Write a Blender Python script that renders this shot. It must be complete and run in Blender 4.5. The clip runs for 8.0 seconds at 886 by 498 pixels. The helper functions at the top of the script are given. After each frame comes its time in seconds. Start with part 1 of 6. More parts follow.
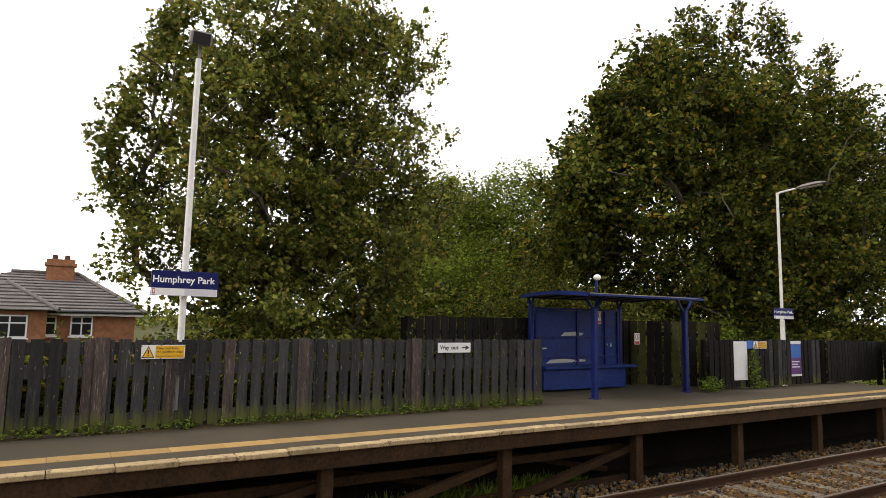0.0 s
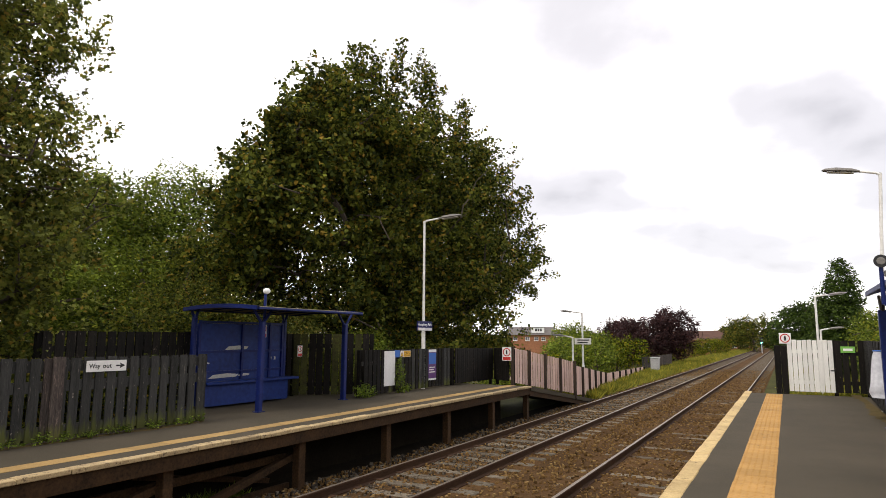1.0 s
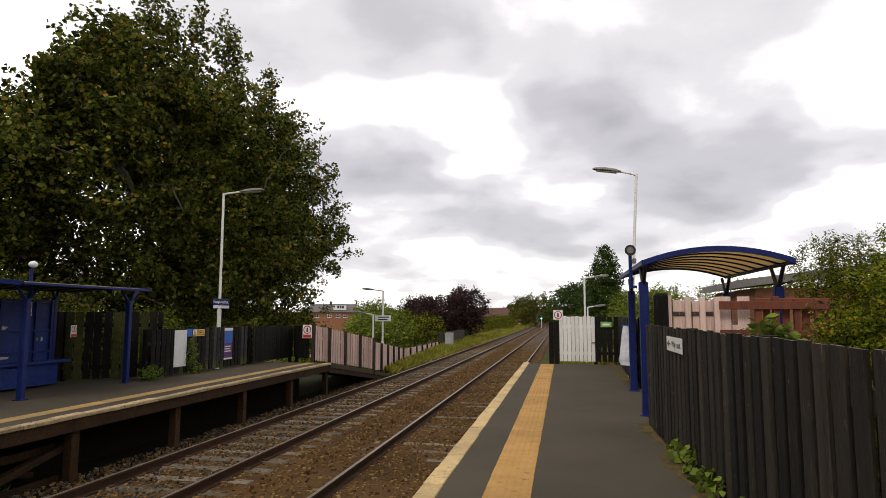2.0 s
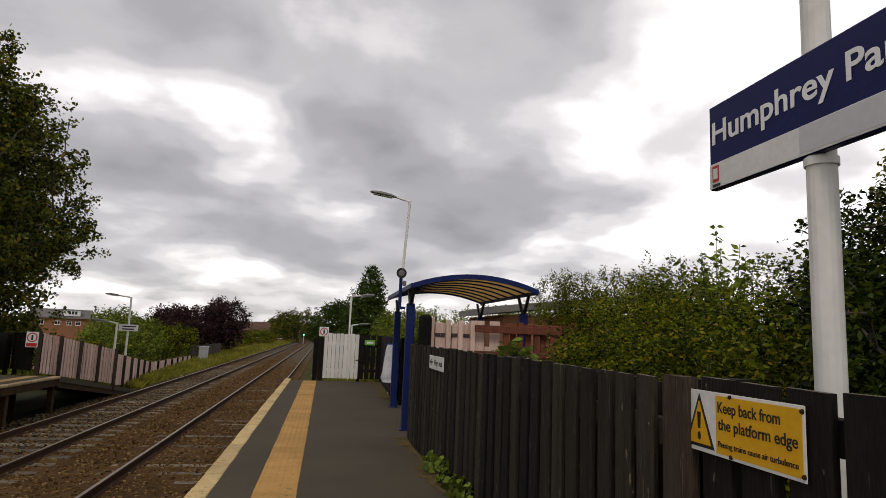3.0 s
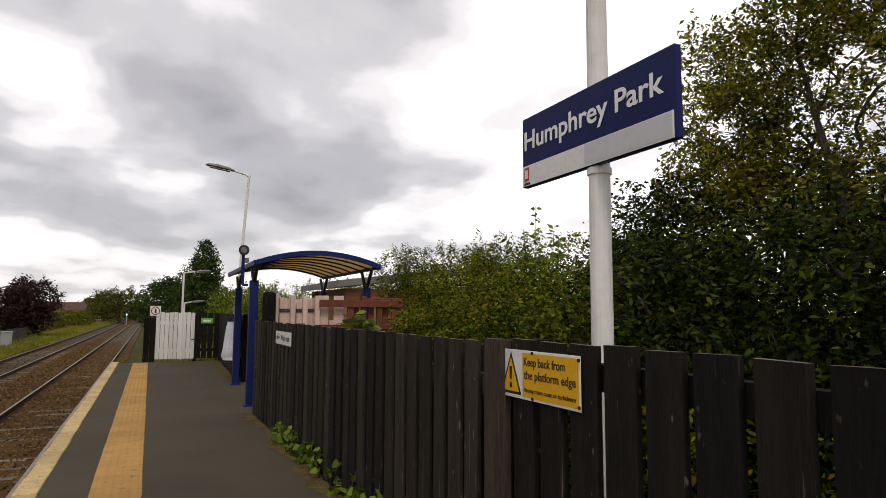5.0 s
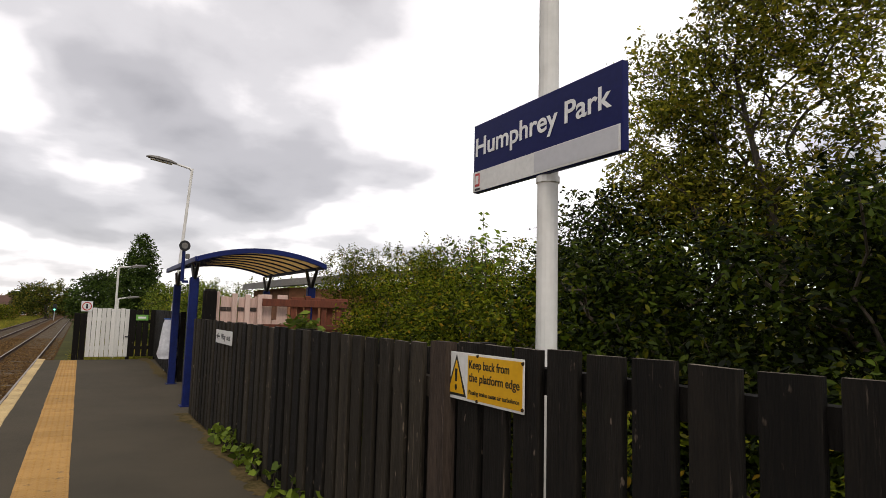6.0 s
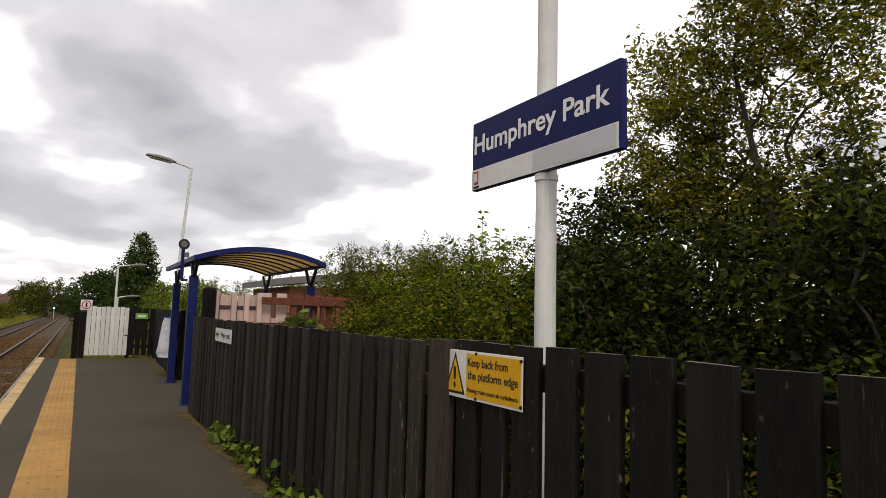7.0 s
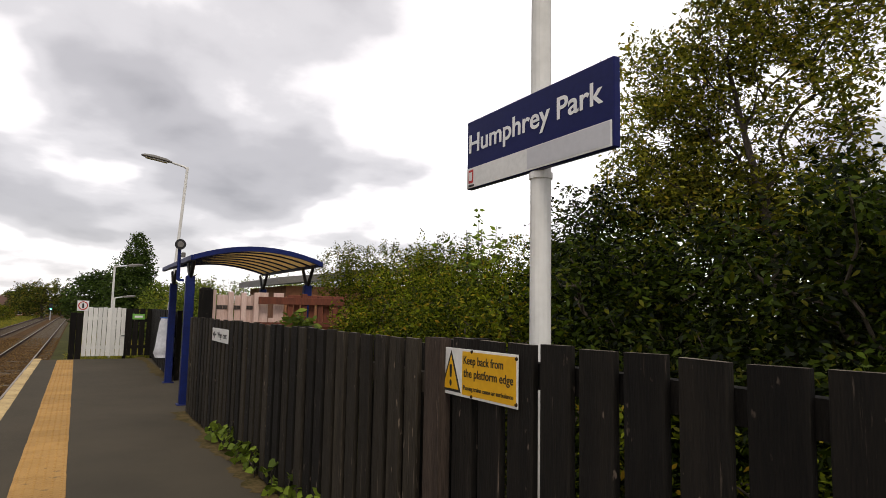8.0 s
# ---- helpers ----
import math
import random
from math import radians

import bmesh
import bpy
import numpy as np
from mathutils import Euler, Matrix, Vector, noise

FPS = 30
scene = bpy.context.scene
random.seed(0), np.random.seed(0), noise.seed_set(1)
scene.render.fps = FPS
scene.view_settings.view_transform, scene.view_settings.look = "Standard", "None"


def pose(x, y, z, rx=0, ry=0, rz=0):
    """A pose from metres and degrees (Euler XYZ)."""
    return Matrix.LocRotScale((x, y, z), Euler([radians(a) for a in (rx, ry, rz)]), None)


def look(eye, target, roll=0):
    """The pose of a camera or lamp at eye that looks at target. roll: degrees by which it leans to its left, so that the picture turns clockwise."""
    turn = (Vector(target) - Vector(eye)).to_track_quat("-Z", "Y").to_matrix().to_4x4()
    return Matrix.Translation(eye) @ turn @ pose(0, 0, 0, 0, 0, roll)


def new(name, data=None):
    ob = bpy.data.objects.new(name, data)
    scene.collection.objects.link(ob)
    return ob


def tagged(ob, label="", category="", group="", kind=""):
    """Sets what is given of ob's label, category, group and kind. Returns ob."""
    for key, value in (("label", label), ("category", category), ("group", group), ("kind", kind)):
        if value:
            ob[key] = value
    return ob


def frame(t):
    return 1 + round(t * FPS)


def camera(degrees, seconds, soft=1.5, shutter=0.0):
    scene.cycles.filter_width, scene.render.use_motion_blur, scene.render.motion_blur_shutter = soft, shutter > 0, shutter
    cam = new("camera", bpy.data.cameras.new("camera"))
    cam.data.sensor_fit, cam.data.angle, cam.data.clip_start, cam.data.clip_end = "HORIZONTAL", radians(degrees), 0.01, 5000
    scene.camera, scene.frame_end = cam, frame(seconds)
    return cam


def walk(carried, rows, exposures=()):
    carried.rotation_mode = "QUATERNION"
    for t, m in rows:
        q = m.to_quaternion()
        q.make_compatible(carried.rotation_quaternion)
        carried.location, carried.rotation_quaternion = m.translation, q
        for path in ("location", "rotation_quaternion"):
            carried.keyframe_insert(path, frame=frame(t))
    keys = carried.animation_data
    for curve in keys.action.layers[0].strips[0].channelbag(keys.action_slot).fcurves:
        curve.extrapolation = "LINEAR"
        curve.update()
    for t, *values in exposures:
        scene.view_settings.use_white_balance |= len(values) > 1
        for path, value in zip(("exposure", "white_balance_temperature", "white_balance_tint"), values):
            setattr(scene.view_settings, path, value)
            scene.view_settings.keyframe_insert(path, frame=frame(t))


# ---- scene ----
cam = camera(69.9, 8.0, soft=0.8)
EXPOSURES = [(0.0, 0.85, 6750, 13), (1.0, 0.72, 6750, 13), (1.6, 0.4, 6750, 13), (2.5, -0.05, 6750, 13), (3.0, -0.35, 6750, 13), (3.5, -0.6, 6750, 13), (4.2, -0.5, 6750, 13), (5.0, -0.08, 6750, 13), (5.5, 0.05, 6750, 13), (8.0, 0.08, 6750, 13)]
PATH = [
    (0, (-0.029, 1.461, 1.492), (-1.728, 2.492, 1.715), 1.1),
    (0.2, (-0.042, 1.373, 1.488), (-1.601, 2.603, 1.727), 0.9),
    (0.5, (-0.072, 1.194, 1.473), (-1.390, 2.674, 1.743), 0.3),
    (0.7, (-0.077, 1.152, 1.466), (-1.230, 2.763, 1.745), 0.2),
    (1, (-0.026, 1.048, 1.484), (-0.965, 2.792, 1.761), 0.3),
    (1.2, (0.085, 1.027, 1.481), (-0.723, 2.836, 1.753), 0.1),
    (2.3, (0.043, 0.794, 1.507), (-0.151, 2.774, 1.709), 0.9),
    (2.5, (0.008, 0.753, 1.507), (-0.050, 2.741, 1.722), 1.7),
    (2.8, (-0.047, 0.704, 1.493), (0.144, 2.678, 1.753), 2.5),
    (3, (-0.060, 0.701, 1.495), (0.290, 2.651, 1.77), 2.3),
    (3.5, (-0.083, 0.631, 1.505), (0.550, 2.51, 1.768), 0.6),
    (4, (-0.085, 0.495, 1.502), (0.637, 2.346, 1.732), 0.3),
    (4.2, (-0.088, 0.447, 1.49), (0.638, 2.299, 1.702), 1.3),
    (5.3, (-0.257, 0.283, 1.511), (0.638, 2.058, 1.726), 0.8),
    (5.5, (-0.259, 0.286, 1.496), (0.679, 2.038, 1.724), 1.7),
    (6, (-0.247, 0.287, 1.506), (0.733, 2.018, 1.716), 1.5),
    (6.5, (-0.249, 0.281, 1.506), (0.722, 2.018, 1.707), 1.1),
    (7, (-0.245, 0.282, 1.502), (0.736, 2.012, 1.708), 1.5),
    (7.5, (-0.250, 0.271, 1.502), (0.741, 1.995, 1.715), 1.3),
    (8, (-0.241, 0.27, 1.502), (0.748, 1.996, 1.703), 1.1),
]
walk(cam, [(t, look(eye, target, roll)) for t, eye, target, roll in PATH], EXPOSURES)

# ---- world and sun ----
world = bpy.data.worlds.new("overcast_sky")
scene.world = world
world.use_nodes = True
wt = world.node_tree
wt.nodes.clear()


def wn(kind, operation=""):
    n = wt.nodes.new(kind)
    if operation:
        n.operation = operation
    return n


SUN_EL, SUN_AZ = radians(52), radians(195)
CLOUD_SEED = 3.0
w_out = wn("ShaderNodeOutputWorld")
w_bg = wn("ShaderNodeBackground")
w_sky = wn("ShaderNodeTexSky")
w_sky.sky_type, w_sky.sun_disc, w_sky.sun_elevation, w_sky.sun_rotation = "NISHITA", False, SUN_EL, SUN_AZ
w_gain = wn("ShaderNodeVectorMath", operation="SCALE")
w_gain.inputs["Scale"].default_value = 0.10
wt.links.new(w_sky.outputs[0], w_gain.inputs[0])
# a flat sheet of cloud overhead, seen in perspective
w_tc = wn("ShaderNodeTexCoord")
w_sep = wn("ShaderNodeSeparateXYZ")
wt.links.new(w_tc.outputs["Generated"], w_sep.inputs[0])
w_z = wn("ShaderNodeMath", operation="MAXIMUM")
wt.links.new(w_sep.outputs["Z"], w_z.inputs[0])
w_z.inputs[1].default_value = 0.0
w_za = wn("ShaderNodeMath", operation="ADD")
wt.links.new(w_z.outputs[0], w_za.inputs[0])
w_za.inputs[1].default_value = 0.26
w_dx = wn("ShaderNodeMath", operation="DIVIDE")
w_dy = wn("ShaderNodeMath", operation="DIVIDE")
wt.links.new(w_sep.outputs["X"], w_dx.inputs[0])
wt.links.new(w_sep.outputs["Y"], w_dy.inputs[0])
wt.links.new(w_za.outputs[0], w_dx.inputs[1])
wt.links.new(w_za.outputs[0], w_dy.inputs[1])
w_xy = wn("ShaderNodeCombineXYZ")
wt.links.new(w_dx.outputs[0], w_xy.inputs[0])
wt.links.new(w_dy.outputs[0], w_xy.inputs[1])
w_xy.inputs[2].default_value = CLOUD_SEED
w_n1 = wn("ShaderNodeTexNoise")
w_n1.inputs["Scale"].default_value = 1.7
w_n1.inputs["Detail"].default_value = 9
w_n1.inputs["Roughness"].default_value = 0.46
w_n1.inputs["Distortion"].default_value = 0.12
wt.links.new(w_xy.outputs[0], w_n1.inputs["Vector"])
w_n2 = wn("ShaderNodeTexNoise")
w_n2.inputs["Scale"].default_value = 3.4
w_n2.inputs["Detail"].default_value = 6
w_n2.inputs["Roughness"].default_value = 0.5
wt.links.new(w_xy.outputs[0], w_n2.inputs["Vector"])
w_bil = wn("ShaderNodeMath", "MULTIPLY_ADD")
w_bil.inputs[1].default_value = 0.28
wt.links.new(w_n2.outputs["Fac"], w_bil.inputs[0])
wt.links.new(w_n1.outputs["Fac"], w_bil.inputs[2])


def thin_towards(way, lo, hi, most):
    """How far the cloud thins in one part of the sky."""
    dot = wn("ShaderNodeVectorMath", "DOT_PRODUCT")
    wt.links.new(w_tc.outputs["Generated"], dot.inputs[0])
    dot.inputs[1].default_value = Vector(way).normalized()
    rng_ = wn("ShaderNodeMapRange")
    rng_.inputs["From Min"].default_value = lo
    rng_.inputs["From Max"].default_value = hi
    rng_.inputs["To Max"].default_value = most
    wt.links.new(dot.outputs["Value"], rng_.inputs["Value"])
    return rng_


w_a = thin_towards((-0.88, 0.30, 0.38), 0.72, 0.98, 0.30)
w_b = thin_towards((0.62, 0.72, 0.30), 0.89, 0.99, 0.22)
w_c = thin_towards((0.235, 0.90, 0.36), 0.945, 0.997, -0.085)
w_d = thin_towards((-0.06, 0.955, 0.29), 0.975, 0.999, 0.03)
w_low = wn("ShaderNodeMapRange")  # the cloud breaks up just above the horizon
w_low.inputs["From Min"].default_value = 0.02
w_low.inputs["From Max"].default_value = 0.13
w_low.inputs["To Min"].default_value = 0.16
w_low.inputs["To Max"].default_value = 0.0
wt.links.new(w_z.outputs[0], w_low.inputs["Value"])
w_sum = w_a
for lobe in (w_b, w_c, w_d, w_low):
    both = wn("ShaderNodeMath", "ADD")
    wt.links.new(w_sum.outputs[0], both.inputs[0])
    wt.links.new(lobe.outputs[0], both.inputs[1])
    w_sum = both
w_thick = wn("ShaderNodeMath", "SUBTRACT")
wt.links.new(w_bil.outputs[0], w_thick.inputs[0])
wt.links.new(w_sum.outputs[0], w_thick.inputs[1])
w_ramp = wn("ShaderNodeValToRGB")
cr = w_ramp.color_ramp
cr.interpolation = "EASE"
cr.elements[0].position, cr.elements[0].color = 0.42, (1.55, 1.54, 1.55, 1)
cr.elements[1].position, cr.elements[1].color = 0.95, (0.40, 0.40, 0.425, 1)
for place, tone in ((0.52, (1.08, 1.07, 1.095, 1)), (0.61, (0.78, 0.78, 0.81, 1)), (0.75, (0.58, 0.58, 0.61, 1))):
    e = cr.elements.new(place)
    e.color = tone
wt.links.new(w_thick.outputs[0], w_ramp.inputs[0])
w_mix = wn("ShaderNodeMixRGB")
w_mix.inputs[0].default_value = 0.88
wt.links.new(w_gain.outputs[0], w_mix.inputs[1])
wt.links.new(w_ramp.outputs[0], w_mix.inputs[2])
wt.links.new(w_mix.outputs[0], w_bg.inputs[0])
w_bg.inputs[1].default_value = 1.0
wt.links.new(w_bg.outputs[0], w_out.inputs[0])

sun = new("sun", bpy.data.lights.new("sun", "SUN"))
sun.data.energy, sun.data.angle, sun.data.color = 1.4, radians(16), (1.0, 0.95, 0.86)
sun.matrix_world = look((30 * math.sin(SUN_AZ), 30 * math.cos(SUN_AZ), 30 * math.tan(SUN_EL)), (0, 0, 0))


# ---- materials ----
def material(name, base, rough=0.8, metal=0.0, dark=None, fine=40.0, coarse=2.5, bump=0.15, stretch=(1, 1, 1),
             vary=0.0, stain=None, stain_at=0.6, spec=0.4, flecks=0.0, moss=None):
    """A surface whose colour wanders at two scales between base and dark, with stains, a fine relief and, per object, a change of value."""
    m = bpy.data.materials.new(name)
    m.use_nodes = True
    nt = m.node_tree
    b = nt.nodes["Principled BSDF"]
    b.inputs["Roughness"].default_value = rough
    b.inputs["Metallic"].default_value = metal
    b.inputs["Specular IOR Level"].default_value = spec
    dark = dark or tuple(c * 0.6 for c in base)
    tc = nt.nodes.new("ShaderNodeTexCoord")
    mp = nt.nodes.new("ShaderNodeMapping")
    mp.inputs["Scale"].default_value = stretch
    nt.links.new(tc.outputs["Object"], mp.inputs["Vector"])
    info = nt.nodes.new("ShaderNodeObjectInfo")
    shift = nt.nodes.new("ShaderNodeVectorMath")
    shift.operation = "ADD"
    nt.links.new(mp.outputs[0], shift.inputs[0])
    rnd = nt.nodes.new("ShaderNodeMath")
    rnd.operation = "MULTIPLY"
    rnd.inputs[1].default_value = 37.0
    nt.links.new(info.outputs["Random"], rnd.inputs[0])
    nt.links.new(rnd.outputs[0], shift.inputs[1])
    n1 = nt.nodes.new("ShaderNodeTexNoise")
    n1.inputs["Scale"].default_value = fine
    n1.inputs["Detail"].default_value = 4
    n2 = nt.nodes.new("ShaderNodeTexNoise")
    n2.inputs["Scale"].default_value = coarse
    n2.inputs["Detail"].default_value = 5
    n2.inputs["Roughness"].default_value = 0.62
    for n in (n1, n2):
        nt.links.new(shift.outputs[0], n.inputs["Vector"])
    add = nt.nodes.new("ShaderNodeMath")
    add.operation = "ADD"
    nt.links.new(n1.outputs["Fac"], add.inputs[0])
    nt.links.new(n2.outputs["Fac"], add.inputs[1])
    ramp = nt.nodes.new("ShaderNodeMapRange")
    ramp.inputs["From Min"].default_value = 0.72
    ramp.inputs["From Max"].default_value = 1.28
    nt.links.new(add.outputs[0], ramp.inputs["Value"])
    mix = nt.nodes.new("ShaderNodeMixRGB")
    mix.inputs[1].default_value = (*dark, 1)
    mix.inputs[2].default_value = (*base, 1)
    nt.links.new(ramp.outputs[0], mix.inputs[0])
    out = mix.outputs[0]
    if stain:
        n3 = nt.nodes.new("ShaderNodeTexNoise")
        n3.inputs["Scale"].default_value = coarse * 2.3
        n3.inputs["Detail"].default_value = 8
        n3.inputs["Roughness"].default_value = 0.7
        nt.links.new(shift.outputs[0], n3.inputs["Vector"])
        r3 = nt.nodes.new("ShaderNodeMapRange")
        r3.inputs["From Min"].default_value = stain_at
        r3.inputs["From Max"].default_value = stain_at + 0.1
        nt.links.new(n3.outputs["Fac"], r3.inputs["Value"])
        mix3 = nt.nodes.new("ShaderNodeMixRGB")
        mix3.inputs[2].default_value = (*stain, 1)
        nt.links.new(out, mix3.inputs[1])
        nt.links.new(r3.outputs[0], mix3.inputs[0])
        out = mix3.outputs[0]
    if flecks:
        n4 = nt.nodes.new("ShaderNodeTexNoise")
        n4.inputs["Scale"].default_value = 26
        n4.inputs["Detail"].default_value = 3
        mp4 = nt.nodes.new("ShaderNodeMapping")
        mp4.inputs["Scale"].default_value = (1, 1, 0.45)
        nt.links.new(tc.outputs["Object"], mp4.inputs["Vector"])
        sh4 = nt.nodes.new("ShaderNodeVectorMath")
        sh4.operation = "ADD"
        nt.links.new(mp4.outputs[0], sh4.inputs[0])
        nt.links.new(rnd.outputs[0], sh4.inputs[1])
        nt.links.new(sh4.outputs[0], n4.inputs["Vector"])
        r4 = nt.nodes.new("ShaderNodeMapRange")
        r4.inputs["From Min"].default_value = 1 - flecks
        r4.inputs["From Max"].default_value = 1.04 - flecks
        nt.links.new(n4.outputs["Fac"], r4.inputs["Value"])
        mix4 = nt.nodes.new("ShaderNodeMixRGB")
        mix4.inputs[2].default_value = (*(stain or base), 1)
        nt.links.new(out, mix4.inputs[1])
        nt.links.new(r4.outputs[0], mix4.inputs[0])
        out = mix4.outputs[0]
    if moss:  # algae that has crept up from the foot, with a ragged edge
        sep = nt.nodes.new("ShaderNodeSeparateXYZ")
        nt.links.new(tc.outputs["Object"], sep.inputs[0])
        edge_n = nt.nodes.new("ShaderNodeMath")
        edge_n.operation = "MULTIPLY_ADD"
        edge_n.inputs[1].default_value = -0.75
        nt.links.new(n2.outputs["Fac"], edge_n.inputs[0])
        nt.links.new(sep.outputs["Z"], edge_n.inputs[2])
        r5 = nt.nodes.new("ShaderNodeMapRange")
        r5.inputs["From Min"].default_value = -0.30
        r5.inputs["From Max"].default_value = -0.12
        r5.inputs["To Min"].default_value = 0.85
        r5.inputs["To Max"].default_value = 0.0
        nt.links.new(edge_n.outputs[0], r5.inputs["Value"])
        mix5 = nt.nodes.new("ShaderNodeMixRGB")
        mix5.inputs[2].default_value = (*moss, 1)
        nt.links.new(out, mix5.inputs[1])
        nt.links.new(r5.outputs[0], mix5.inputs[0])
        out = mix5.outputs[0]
    if vary:
        hsv = nt.nodes.new("ShaderNodeHueSaturation")
        vr = nt.nodes.new("ShaderNodeMapRange")
        vr.inputs["To Min"].default_value = 1 - vary
        vr.inputs["To Max"].default_value = 1 + vary
        nt.links.new(info.outputs["Random"], vr.inputs["Value"])
        nt.links.new(vr.outputs[0], hsv.inputs["Value"])
        nt.links.new(out, hsv.inputs["Color"])
        out = hsv.outputs[0]
    nt.links.new(out, b.inputs["Base Color"])
    if bump:
        bp = nt.nodes.new("ShaderNodeBump")
        bp.inputs["Strength"].default_value = bump
        bp.inputs["Distance"].default_value = 0.01
        nt.links.new(add.outputs[0], bp.inputs["Height"])
        nt.links.new(bp.outputs[0], b.inputs["Normal"])
    return m


def leaf_material(name, light, dark, warm=None, rough=0.6, sheen=0.16):
    """Leaves: each leaf takes its own tone, and lets some light through."""
    m = bpy.data.materials.new(name)
    m.use_nodes = True
    nt = m.node_tree
    b = nt.nodes["Principled BSDF"]
    b.inputs["Roughness"].default_value = rough
    b.inputs["Specular IOR Level"].default_value = sheen
    geo = nt.nodes.new("ShaderNodeNewGeometry")
    ramp = nt.nodes.new("ShaderNodeValToRGB")
    els = ramp.color_ramp.elements
    els[0].color, els[1].color = (*dark, 1), (*light, 1)
    els[0].position, els[1].position = 0.22, 0.85
    if warm:
        w = els.new(1.0)
        w.color = (*warm, 1)
    nt.links.new(geo.outputs["Random Per Island"], ramp.inputs[0])
    tc = nt.nodes.new("ShaderNodeTexCoord")
    n = nt.nodes.new("ShaderNodeTexNoise")
    n.inputs["Scale"].default_value = 0.9
    n.inputs["Detail"].default_value = 3
    nt.links.new(tc.outputs["Object"], n.inputs["Vector"])
    mr = nt.nodes.new("ShaderNodeMapRange")
    mr.inputs["From Min"].default_value = 0.3
    mr.inputs["From Max"].default_value = 0.7
    mr.inputs["To Min"].default_value = 0.55
    mr.inputs["To Max"].default_value = 1.45
    nt.links.new(n.outputs["Fac"], mr.inputs["Value"])
    hsv = nt.nodes.new("ShaderNodeHueSaturation")
    hsv.inputs["Saturation"].default_value = 1.1
    nt.links.new(mr.outputs[0], hsv.inputs["Value"])
    nt.links.new(ramp.outputs[0], hsv.inputs["Color"])
    nt.links.new(hsv.outputs[0], b.inputs["Base Color"])
    tr = nt.nodes.new("ShaderNodeBsdfTranslucent")
    nt.links.new(hsv.outputs[0], tr.inputs["Color"])
    mx = nt.nodes.new("ShaderNodeMixShader")
    mx.inputs[0].default_value = 0.34
    nt.links.new(b.outputs[0], mx.inputs[1])
    nt.links.new(tr.outputs[0], mx.inputs[2])
    nt.links.new(mx.outputs[0], nt.nodes["Material Output"].inputs["Surface"])
    return m


